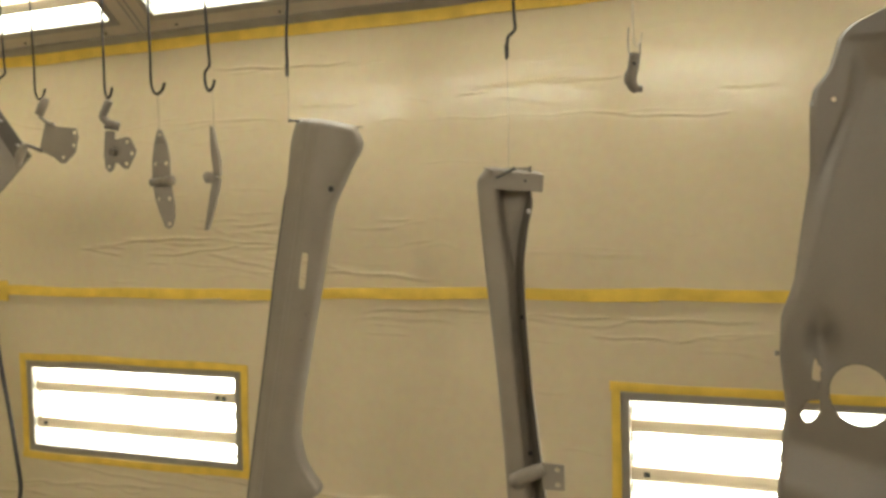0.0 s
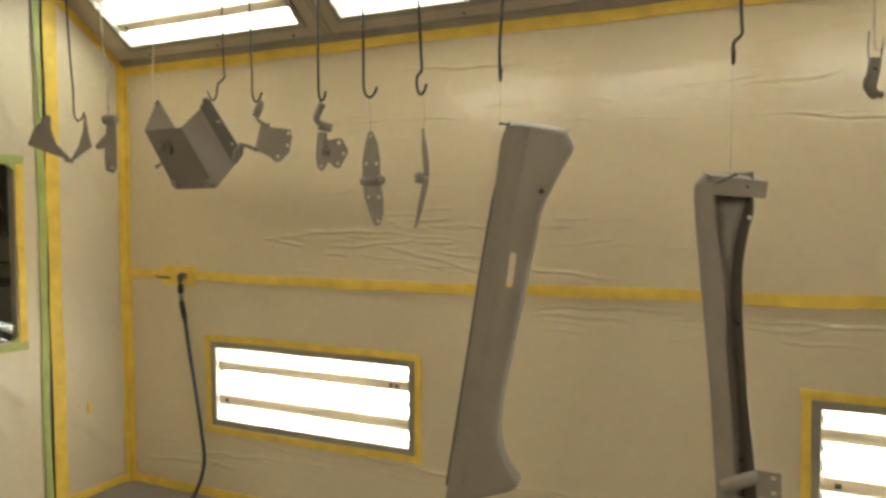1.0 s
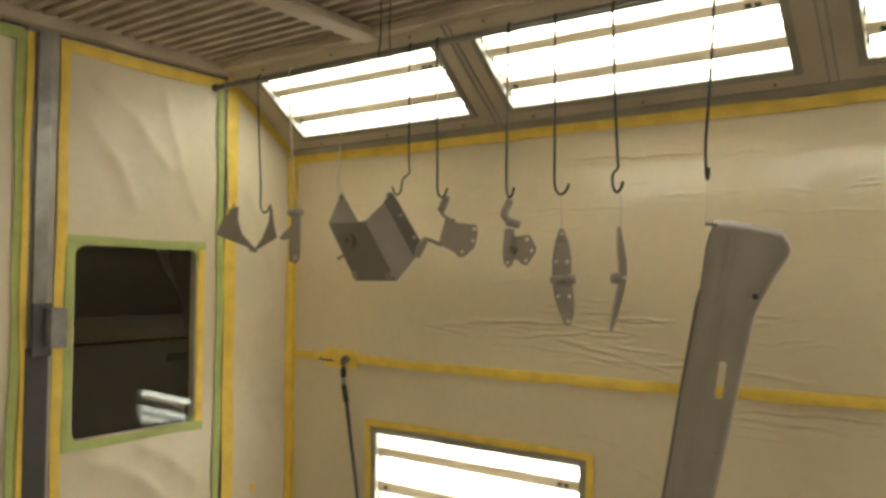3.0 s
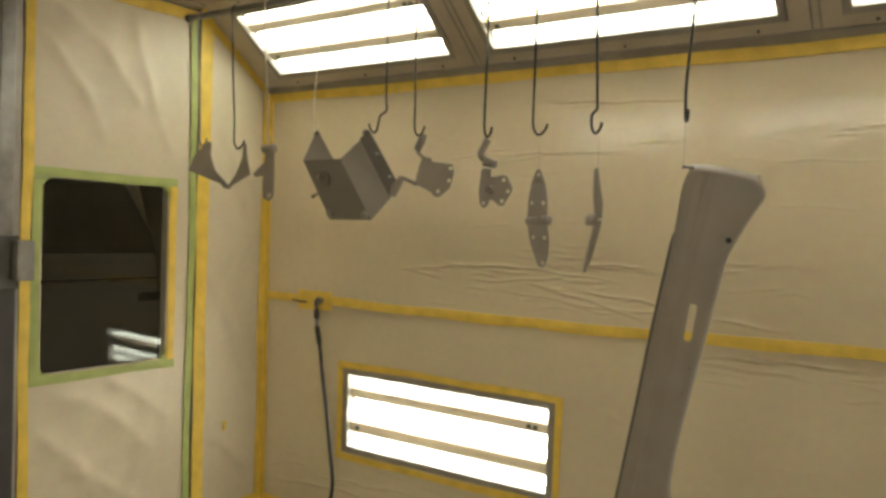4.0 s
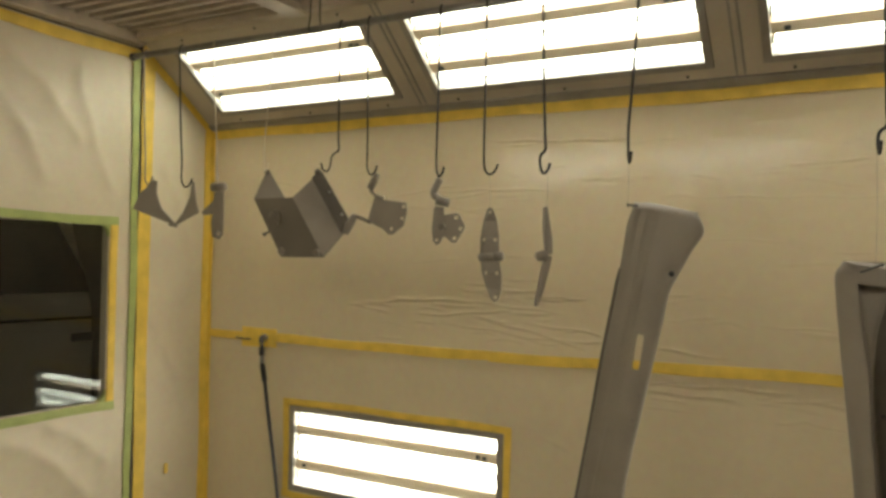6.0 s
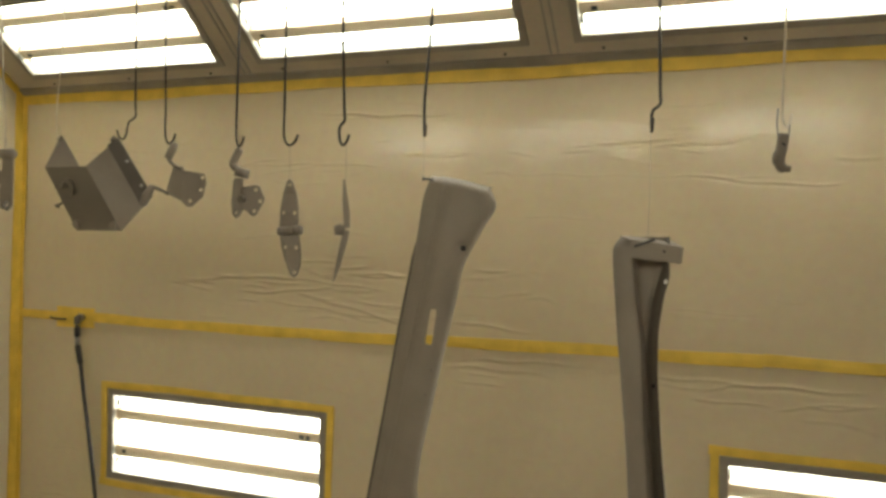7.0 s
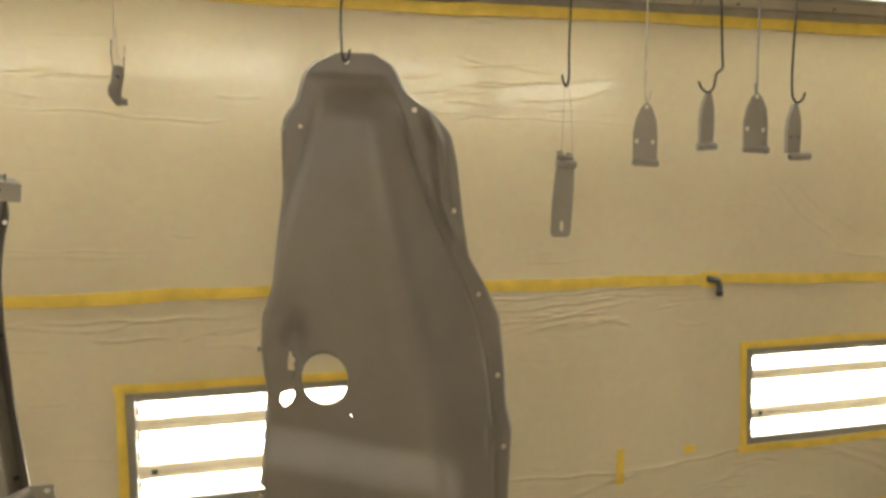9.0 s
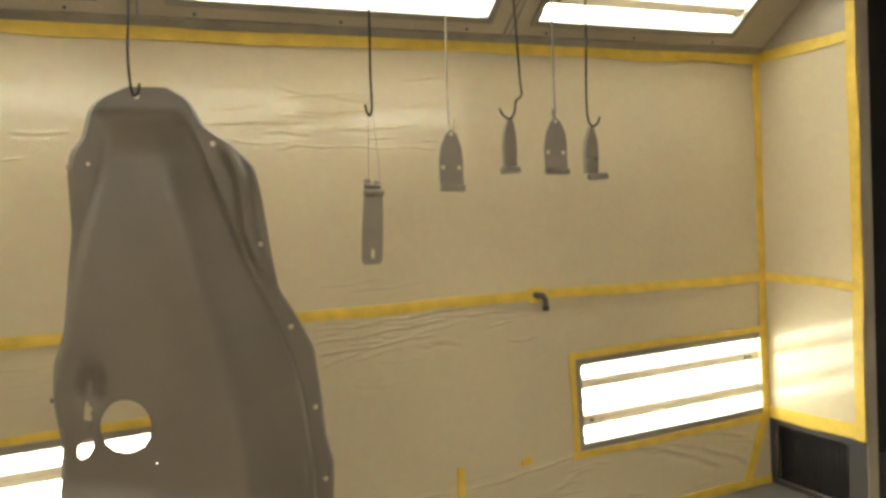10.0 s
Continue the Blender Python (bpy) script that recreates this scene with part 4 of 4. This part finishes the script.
# ---------------------------------------------------------------- pillar: pressed door pillar with a rolled top
LEFT = [(1.93, 2.878), (1.856, 2.846), (1.635, 2.816), (1.411, 2.773), (1.161, 2.732), (0.734, 2.657), (0.60, 2.634)]
RIGHT = [(1.93, 3.05), (1.905, 3.072), (1.89, 3.088), (1.87, 3.096), (1.85, 3.090), (1.78, 3.055), (1.709, 3.026), (1.628, 2.984), (1.512, 2.962), (1.377, 2.934), (1.204, 2.896), (0.986, 2.850), (0.873, 2.838), (0.80, 2.852), (0.744, 2.885), (0.705, 2.928), (0.69, 2.92), (0.66, 2.85), (0.63, 2.76), (0.60, 2.68)]
CREASE = [(1.93, 2.955), (1.72, 2.914), (1.55, 2.885), (1.2, 2.815), (0.9, 2.755), (0.60, 2.71)]
rows = []
for i in range(210):
    z = 1.895 - i * 0.0062
    xl, xr, xc = (smooth_lerp(q, z, 0.012) for q in (LEFT, RIGHT, CREASE))
    row = [(xl + 0.012, 0.075, z), (xl + 0.002, 0.07, z), (xl, 0.05, z), (xl, 0.03, z), (xl + 0.002, 0.022, z)]
    for k in range(1, 8):
        t = k / 8
        row.append((xl + (xc - xl) * t, 0.026 - 0.034 * t + 0.007 * math.exp(-((t - 0.66) / 0.10) ** 2), z))
    n = 22
    for k in range(n + 1):
        t = k / n
        dip = 0.008 * math.exp(-(((xc + (xr - xc) * t - 2.992) / 0.014) ** 2 + ((z - 1.687) / 0.016) ** 2))
        row.append((xc + (xr - xc) * t, -0.008 + 0.004 * math.exp(-(t / 0.05) ** 2) - 0.006 * math.sin(math.pi * t) + 0.010 * t ** 6 + dip, z))
    row += [(xr + 0.001, 0.012, z), (xr, 0.03, z), (xr - 0.004, 0.055, z)]
    rows.append(row)
# the head slopes down to the right and its corner is rounded
for row in rows:
    z0 = row[0][2]
    k = step(1.66, 1.88, z0)
    row[:] = [(x, y, z - k * 0.21 * max(0, x - 2.90)) for x, y, z in row]
top_rows = []
for k in range(8, 0, -1):
    a = k * math.pi / 16
    top_rows.append([(x - 0.16 * max(0, x - 2.97) * math.sin(a), y + 0.10 * (1 - math.cos(a)) * (1 if y < 0.03 else 0.4), z + 0.028 * math.sin(a)) for x, y, z in rows[0]])
pil = empty("door_pillar", hung(2.95, -0.035))
tagged(pil, "tall grey-primed pressed steel pillar hanging by a stud", "vehicle panel")
sheet = part("pressing", skin(top_rows + rows, [(2.8985, 1.427, 0.0115, 0.058, -0.14)], 8), PRIMER, pil, smooth=True)
thicken(sheet, 0.0015)
# thin dark strip down the left edge
lip = [(smooth_lerp(LEFT, z, 0.012) - 0.004, 0.034, z) for z in (1.70 - 0.05 * k for k in range(22))]
part("edge_lip", sweep(lip, 0, 8, radii=[0.003] + [0.009] * 21), PRIMER_DEEP, pil, "dark edge lip", smooth=True)
bolt(pil, (2.885, 0.01, 1.906), (-1, -0.25, 0.1), 0.0065, 0.03)
part("hole", sweep([(3.0, -0.004, 1.684), (3.0, -0.0085, 1.684)], 0.009, 10), BLACK, pil)
for x, z in ((2.905, 1.287), (2.885, 1.205)):
    part("rivet", sweep([(x, -0.012, z), (x, -0.018, z)], 0.004, 8), PRIMER_DARK, pil)

# ---------------------------------------------------------------- channel: U-shaped pillar with an end plate and a foot bracket
CL = [(1.735, 3.462), (1.722, 3.442), (1.695, 3.430), (1.595, 3.437), (1.436, 3.451), (1.275, 3.467), (1.078, 3.486), (0.802, 3.506), (0.55, 3.522)]
CM = [(1.735, 3.486), (1.665, 3.489), (1.562, 3.498), (1.404, 3.520), (1.203, 3.530), (0.9, 3.556), (0.55, 3.580)]
CW = [(1.735, 3.575), (1.654, 3.572), (1.53, 3.541), (1.404, 3.529), (1.203, 3.541), (0.9, 3.567), (0.55, 3.592)]
CR = [(1.735, 3.594), (1.656, 3.594), (1.614, 3.598), (1.56, 3.583), (1.451, 3.568), (1.308, 3.570), (1.081, 3.587), (0.861, 3.612), (0.55, 3.645)]
rows, flanges = [], []
for i in range(160):
    z = 1.733 - i * 0.0072
    a, m_, w, r = (smooth_lerp(q, z, 0.01) for q in (CL, CM, CW, CR))
    tip = max(0, (z - 1.70) / 0.033)
    row = [(a + 0.003, 0.06, z), (a, 0.045, z), (a, 0.012 + 0.02 * tip, z)]
    row += [(a + (m_ - a) * t, 0.012 * (1 - t) ** 3 - 0.002 + 0.02 * tip, z) for t in (0.08, 0.2, 0.4, 0.6, 0.8, 0.95, 1.0)]
    deep = 0.055
    row += [(m_ + 0.003, deep * 0.3, z), (m_ + 0.005, deep * 0.8, z), (m_ + 0.009, deep, z)]
    row += [(m_ + 0.009 + (w - m_ - 0.009) * t, deep + 0.004 * math.sin(t * 3), z) for t in (0.25, 0.5, 0.75)]
    row += [(w, deep, z), (w + 0.004, deep * 0.9, z)]
    rows.append(row)
    flange = [(w + 0.004 + (r - w - 0.004) * t, deep * (0.9 - 0.85 * t) + 0.006 * math.sin(math.pi * t), z) for t in (0.0, 0.2, 0.4, 0.48, 0.52, 0.6, 0.8, 1.0)]
    flanges.append(flange + [(r + 0.002, 0.002, z), (r + 0.003, 0.012, z)])
ch = empty("channel_pillar", pose(0, rail_y(3.52) + 0.02, 0.02))
tagged(ch, "grey-primed steel channel pillar hanging by a bolt", "vehicle panel")
sheet = part("channel", skin(rows), PRIMER, ch, smooth=True)
thicken(sheet, 0.0018)
# inner flange in a darker colour than the channel face
thicken(part("inner_flange", skin(flanges), PRIMER_DEEP, ch, "darker inner flange", smooth=True), 0.0018)
part("end_plate", quad_plate([(3.482, -0.006, 1.722), (3.637, -0.006, 1.701), (3.632, -0.006, 1.654), (3.487, -0.006, 1.668)], 0.004), PRIMER, ch, bevel=0.001)
part("top_plate", quad_plate([(3.452, 0.01, 1.735), (3.60, 0.07, 1.722), (3.637, -0.006, 1.703), (3.482, -0.006, 1.724)], 0.003), PRIMER, ch)
part("rivet", sweep([(3.583, -0.006, 1.689), (3.583, -0.010, 1.689)], 0.004, 8), BLACK, ch)
bolt(ch, (3.497, -0.012, 1.702), (1, -0.1, 0.42), 0.006, 0.058)
# solid discs drawn as holes: the top one pale, the others black
for x, y, z in ((3.590, 0.01, 1.60), (3.562, 0.024, 1.285), (3.578, 0.03, 0.875)):
    part("punched_hole", sweep([(x, y, z), (x - 0.002, y - 0.006, z)], 0.007, 8), REFLECT if z > 1.5 else BLACK, ch)
# no opening here: the bar's pale colour stands for light coming through
part("slot", box(3.523, 3.5265, 0.012, 0.022, 1.20, 1.285), FILM_DOOR, ch, "pale bar painted as light through a narrow slot")
part("arm", sweep([(3.535, 0.0, 0.795), (3.575, -0.02, 0.822), (3.63, -0.025, 0.85)], 0, 10, radii=[0.026, 0.022, 0.018]), PRIMER, ch, smooth=True)
part("foot_plate", plate([(3.618, 0.868), (3.688, 0.866), (3.690, 0.79), (3.625, 0.788)], 0.004, [(3.668, 0.850, 0.008, 0.007), (3.669, 0.806, 0.008, 0.007)]), PRIMER, ch, bevel=0.001).location = (0, -0.03, 0)

# ---------------------------------------------------------------- small latch
lt = empty("door_latch", hung(3.9))
tagged(lt, "small grey curved latch lever hanging from a hook", "latch")
part("lever", sweep(spline([(3.898, 0, 2.026), (3.893, -0.006, 1.985), (3.886, -0.008, 1.958), (3.896, -0.004, 1.934), (3.918, 0, 1.929)], 4), 0, 10, radii=[0.016] * 6 + [0.018] * 4 + [0.015] * 4 + [0.010] * 3), PRIMER_DARK, lt, smooth=True)
part("prong", sweep(spline([(3.884, 0, 2.02), (3.880, 0, 2.06), (3.882, 0, 2.10)], 4), 0.0025, 6), STEEL, lt, smooth=True)
part("prong", sweep([(3.911, 0, 2.02), (3.913, 0, 2.055)], 0.0025, 6), STEEL, lt, smooth=True)
part("eyelet", sweep([(3.896, -0.014, 1.995), (3.896, -0.02, 1.995)], 0.006, 8), BLACK, lt)

# ---------------------------------------------------------------- large pressed panel
PL = [(2.075, 4.52), (2.055, 4.445), (2.015, 4.398), (1.92, 4.371), (1.885, 4.338), (1.83, 4.330), (1.66, 4.330), (1.56, 4.315), (1.38, 4.290), (1.29, 4.258), (1.19, 4.252), (1.06, 4.266), (0.95, 4.255), (0.77, 4.232), (0.5, 4.22)]
PR = [(2.075, 4.60), (2.055, 4.655), (2.03, 4.678), (1.954, 4.714), (1.898, 4.796), (1.834, 4.854), (1.743, 4.872), (1.596, 4.886), (1.447, 4.907), (1.344, 4.966), (1.24, 5.011), (1.083, 5.028), (0.957, 5.033), (0.863, 5.053), (0.77, 5.046), (0.5, 5.03)]
RIDGE_R = [(2.0, 4.66), (1.89, 4.69), (1.73, 4.745), (1.56, 4.80), (1.43, 4.850), (1.30, 4.905), (1.157, 4.953), (0.86, 4.98), (0.5, 4.98)]
RIDGE_L = [(2.0, 4.42), (1.90, 4.428), (1.66, 4.352), (1.40, 4.285), (1.2, 4.22), (0.5, 4.15)]
SPINE = [(1.95, 4.565), (1.73, 4.595), (1.55, 4.625), (1.40, 4.655), (1.2, 4.705), (1.0, 4.74), (0.5, 4.76)]


def panel_height(x, z, xl, xr):
    a, b, c = smooth_lerp(RIDGE_L, z), smooth_lerp(RIDGE_R, z), smooth_lerp(SPINE, z)
    deep = min(1, max(0, (1.95 - z) / 1.3))
    start = step(2.0, 1.86, z)
    # two sloping planes that meet in a soft spine
    ta, tb = (x - a) / (c - a), (b - x) / (b - c)
    k = 0.15
    roof = -k * math.log(math.exp(-max(-3, ta) / k) + math.exp(-max(-3, tb) / k))
    h = (0.05 + 0.085 * deep) * max(0, roof) * start
    h += 0.032 * step(a - 0.006, a + 0.034, x) * (1 - step(b - 0.02, b + 0.012, x)) * start
    lip = step(4.39, 4.44, x) * (1 - step(4.61, 4.67, x)) * (1 - step(1.985, 2.015, z)) * step(1.84, 1.95, z)
    h += 0.010 * lip
    # second, narrower pressing between the ridge and the bolt flange
    q = lerp([(1.90, 4.77), (1.80, 4.805), (1.62, 4.815), (1.50, 4.86)], z)
    h += 0.014 * math.exp(-((x - c) / 0.045) ** 2) * step(1.90, 1.70, z)
    h += 0.030 * math.exp(-((x - q) / 0.022) ** 2) * step(1.93, 1.85, z) * step(1.44, 1.56, z)
    # pocket by the small hole and the step across the foot
    h -= 0.038 * math.exp(-(((x - 4.35) / 0.030) ** 2 + ((z - 1.235) / 0.055) ** 2))
    zb = 0.965 - 0.215 * (x - 4.26)
    h += 0.05 * step(zb + 0.02, zb - 0.12, z) * (1 - step(4.76, 4.86, x))
    # dents near the lower bolt holes
    h += 0.012 * math.exp(-(((x - 4.985) / 0.02) ** 2 + ((z - 0.88) / 0.05) ** 2)) - 0.010 * math.exp(-(((x - 4.955) / 0.015) ** 2 + ((z - 0.86) / 0.06) ** 2))
    # turned rim
    e = min(x - xl, xr - x)
    h -= 0.014 * (1 - step(0.0, 0.012, e))
    return h


rows = []
NZ, NX = 310, 165
for i in range(NZ):
    z = 2.072 - i * 0.0049
    xl, xr = smooth_lerp(PL, z, 0.008), smooth_lerp(PR, z, 0.008)
    row = []
    for k in range(NX):
        x = xl + (xr - xl) * k / (NX - 1)
        row.append((x, -panel_height(x, z, xl, xr), z))
    rows.append(row)
pan = empty("floor_cover_panel", pose(0.008, rail_y(4.6), 0.038))
tagged(pan, "large grey-primed pressed steel cover panel hanging from a hook", "vehicle panel")
HOLES = [(4.432, 1.104, 0.066, 0.076, 0.15), (4.322, 1.052, 0.017, 0.029, -0.35), (4.334, 1.150, 0.0065, 0.038, -0.08), (4.505, 0.992, 0.003, 0.003, 0), (4.242, 0.79, 0.012, 0.016, 0.5), (4.527, 2.044, 0.0075, 0.0075, 0), (4.385, 1.851, 0.0065, 0.0065, 0)]
HOLES += [(x, z, 0.0085, 0.0085, 0) for x, z in ((4.733, 1.905), (4.856, 1.592), (4.936, 1.324), (5.0, 1.056), (5.018, 0.817))]
sheet = part("pressing", skin(rows, HOLES), PRIMER_DARK, pan, smooth=True)
thicken(sheet, 0.002)
part("edge_tab", plate([(4.33, 1.85), (4.338, 1.852), (4.338, 1.837), (4.328, 1.838)], 0.004), STEEL, pan)
bolt(pan, (4.262, 0.0, 1.19), (-1, -0.2, 0), 0.008, 0.012, PRIMER_DARK, "stud")

# ---------------------------------------------------------------- clip and hinge plates on the far hooks
cl = empty("spring_clip", hung(5.24))
tagged(cl, "grey-primed slotted clip plate hanging on thin wire", "clip")
part("blade", plate([(5.214, 1.735), (5.222, 1.752), (5.272, 1.752), (5.281, 1.738), (5.278, 1.66), (5.268, 1.53), (5.258, 1.516), (5.205, 1.518), (5.195, 1.532), (5.203, 1.64)], 0.004, [(5.236, 1.553, 0.008, 0.018)]), PRIMER, cl, bevel=0.001)
part("roll", sweep([(5.214, -0.008, 1.758), (5.280, -0.008, 1.754)], 0.013, 10), PRIMER, cl, smooth=True)
part("claw", plate([(5.222, 1.772), (5.272, 1.77), (5.276, 1.79), (5.256, 1.796), (5.246, 1.782), (5.238, 1.802), (5.218, 1.80)], 0.004), PRIMER, cl, bevel=0.001)
part("crimp", sweep([(5.216, -0.006, 1.778), (5.272, -0.006, 1.774)], 0.008, 8), PRIMER_DARK, cl, smooth=True)


def face_plate(x, z0, z1, w, label):
    ob = empty("hinge_plate", hung(x) @ pose(x, 0, z1, 0, 3) @ pose(-x, 0, -z1))
    tagged(ob, label, "hinge plate", "hinge plates")
    h = z1 - z0
    outline = [(x, z1), (x + w * 0.22, z1 - 0.02), (x + w * 0.42, z1 - 0.06), (x + w / 2, z1 - 0.11), (x + w * 0.49, z0 + 0.02), (x - w * 0.49, z0 + 0.02), (x - w / 2, z1 - 0.11), (x - w * 0.42, z1 - 0.06), (x - w * 0.22, z1 - 0.02)]
    part("leaf", plate(outline, 0.004, [(x, z1 - 0.018, 0.0075, 0.007), (x - w * 0.33, z0 + h * 0.385, 0.0075, 0.0085), (x + w * 0.33, z0 + h * 0.385, 0.0075, 0.0085)], bend=lambda a, c: -0.006 * step(z0 + 0.05, z0 + 0.03, c)), PRIMER, ob, bevel=0.001)
    part("rolled_edge", sweep([(x - w * 0.46, -0.008, z0 + 0.012), (x + w * 0.49, -0.008, z0 + 0.012)], 0.013, 12), PRIMER, ob, smooth=True)
    return ob


def edge_plate(x, z0, z1, w, left, label):
    ob = empty("hinge_plate", hung(x) @ pose(x, 0, z1, 0, 3) @ pose(-x, 0, -z1))
    tagged(ob, label, "hinge plate", "hinge plates")
    part("leaf", plate([(x - 0.008, z1), (x + 0.008, z1), (x + w * 0.42, z1 - 0.05), (x + w / 2, z1 - 0.1), (x + w / 2, z0 + 0.02), (x - w * 0.4, z0 + 0.02), (x - w / 2, z1 - 0.1), (x - w * 0.42, z1 - 0.05)], 0.02,
                       [] if left else [(x - w * 0.24, z0 + 0.075, 0.006, 0.007), (x + w * 0.3, z0 + 0.078, 0.005, 0.006)], bend=lambda a, c: 0.10 * (a - x)), PRIMER, ob, bevel=0.003)
    a, b = (x - w * 0.75, x + w * 0.42) if left else (x - w * 0.35, x + w * 0.85)
    part("barrel", sweep([(a, -0.012, z0 + 0.006), (b, -0.018, z0 + 0.012)], 0.0135, 12), PRIMER, ob, smooth=True)
    e = b if left else a
    part("bore", sweep([(e + (0.0006 if left else -0.0006), -0.018 if left else -0.012, z0 + (0.012 if left else 0.006)), (e, -0.015, z0 + 0.009)], 0.0085, 10), BLACK, ob)
    return ob


face_plate(5.549, 1.748, 1.966, 0.092, "grey-primed arched hinge plate with three holes, its face turned out")
edge_plate(5.790, 1.806, 2.006, 0.058, True, "grey-primed hinge leaf turned sideways with a hollow barrel")
face_plate(5.985, 1.795, 2.01, 0.10, "grey-primed arched hinge plate hanging beside its hinge leaf")
edge_plate(6.148, 1.774, 1.972, 0.064, False, "grey-primed hinge leaf with a hollow barrel at its foot")

# ---------------------------------------------------------------- air line on the wall
va = empty("air_valve", pose(0.487, -0.02, 1.272))
tagged(va, "brass and steel air valve elbow through the masked wall", "valve")
part("wall_pipe", sweep([(0.0, 0.04, 0.0), (0.0, -0.03, 0.0)], 0.014, 10), STEEL_DARK, va, smooth=True)
part("elbow", sweep(spline([(0.0, -0.02, 0.004), (0.005, -0.045, 0.0), (0.012, -0.05, -0.03)], 5), 0.015, 10), STEEL_DARK, va, smooth=True)
part("nut", sweep([(0.0, -0.01, 0.002), (0.0, -0.026, 0.002)], 0.022, 6), STEEL, va)
part("lever", sweep(spline([(-0.10, -0.02, -0.012), (-0.16, -0.024, -0.012), (-0.21, -0.02, -0.008)], 4), 0.005, 8), STEEL_DARK, va, smooth=True)
hs = empty("air_hose", pose(0.038, 0, 0.003))
tagged(hs, "black rubber air hose hanging to a coil on the floor", "hose")
path = [(0.462, -0.07, 1.235), (0.47, -0.075, 1.14), (0.488, -0.07, 1.04), (0.52, -0.07, 0.85), (0.563, -0.07, 0.626), (0.605, -0.075, 0.40), (0.632, -0.085, 0.22), (0.625, -0.14, 0.08), (0.64, -0.25, 0.022), (0.72, -0.48, 0.013),
        (0.80, -0.90, 0.013), (0.62, -1.18, 0.013), (0.36, -0.98, 0.013), (0.17, -0.62, 0.013), (0.26, -0.34, 0.013), (0.47, -0.27, 0.02), (0.68, -0.36, 0.04), (0.95, -0.62, 0.016), (1.2, -1.1, 0.013), (1.3, -1.7, 0.013)]
part("hose", sweep(spline(path, 8), 0.011, 10), RUBBER, hs, smooth=True)
part("coupling", sweep([(0.463, -0.071, 1.22), (0.467, -0.074, 1.175)], 0.016, 10), BLACK, hs, smooth=True)
part("coupling", sweep([(0.4675, -0.0745, 1.17), (0.471, -0.0755, 1.13)], 0.0125, 10), STEEL, hs, smooth=True)
part("coupling", sweep([(0.472, -0.0745, 1.125), (0.489, -0.07, 1.03)], 0.0155, 10), BLACK, hs, smooth=True)
pe = empty("pipe_elbow", pose(6.390, -0.015, 1.250) @ Matrix.Diagonal((0.72, 0.8, 0.85, 1)))
tagged(pe, "dark capped pipe elbow sticking out of the masked wall", "pipe elbow")
part("elbow", sweep(spline([(-0.03, 0.03, 0.012), (-0.025, -0.03, 0.012), (0.0, -0.05, 0.008), (0.018, -0.05, -0.02), (0.02, -0.05, -0.075)], 5), 0.019, 10), STEEL_DARK, pe, smooth=True)
part("collar", sweep([(0.02, -0.05, -0.055), (0.02, -0.05, -0.08)], 0.023, 10), BLACK, pe)
wall_tape(6.33, 1.258, 6.425, 1.258, 0.075, "patch of yellow masking tape round the pipe elbow", 34)

# ---------------------------------------------------------------- seen through the door windows: a parked van in the dark
vn = empty("parked_van", pose(-1.25, 0, 0))
tagged(vn, "dark grey van parked in the unlit shop outside the doors", "van")
bm = bmesh.new()
prof = [(0.0, 0.35), (0.06, 0.7), (0.06, 1.1), (0.03, 1.41), (0.0, 1.45), (-0.22, 2.02), (-0.6, 2.2), (-1.2, 2.2), (-1.2, 0.35)]
ends = [[bm.verts.new((x, y, z)) for x, z in prof] for y in (-3.0, 1.6)]
for i in range(len(prof)):
    j = (i + 1) % len(prof)
    bm.faces.new((ends[0][i], ends[0][j], ends[1][j], ends[1][i]))
bm.faces.new(ends[0]), bm.faces.new(ends[1][::-1])
part("body", bm, VAN, vn, bevel=0.02)
for y0, y1 in ((-0.98, 0.14), (-2.3, -1.12)):
    part("side_window", quad_plate([(0.006, y0, 1.47), (0.006, y1, 1.47), (-0.19, y1 - 0.17, 1.97), (-0.19, y0 + 0.06, 1.97)], 0.01), VAN_DARK, vn)
for y in (0.02, -1.35):
    hd = part("door_handle", box(0.06, 0.085, y - 0.09, y + 0.09, 1.14, 1.20), BLACK, vn, bevel=0.006)
part("door_seam", box(0.0595, 0.0625, -1.03, -1.02, 0.4, 1.40), BLACK, vn)
part("side_moulding", box(0.045, 0.066, -3.0, 1.6, 1.29, 1.31), VAN_DARK, vn)
for y in (-1.55, 1.3):
    part("wheel_arch", sweep([(0.02, y, 0.36), (0.066, y, 0.36)], 0.42, 28), BLACK, vn)
    wh = part("wheel", sweep([(-0.2, y, 0.34), (0.075, y, 0.34)], 0.34, 24), RUBBER, vn)
    part("rim", sweep([(0.075, y, 0.34), (0.085, y, 0.34)], 0.21, 16), STEEL, wh)
# unseen walls and ceiling, added as a dark box behind the door glass
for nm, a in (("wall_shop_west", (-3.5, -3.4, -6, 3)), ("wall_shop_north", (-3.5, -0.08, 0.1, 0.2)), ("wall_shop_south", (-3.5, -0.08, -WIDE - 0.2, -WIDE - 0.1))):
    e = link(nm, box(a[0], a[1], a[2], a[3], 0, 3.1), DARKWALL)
    tagged(e, "added dark wall closing off the shop outside the booth", "wall", kind="structure")
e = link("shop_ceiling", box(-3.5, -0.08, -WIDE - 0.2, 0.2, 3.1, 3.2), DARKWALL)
tagged(e, "added dark ceiling closing off the shop outside the booth", "ceiling", kind="structure")
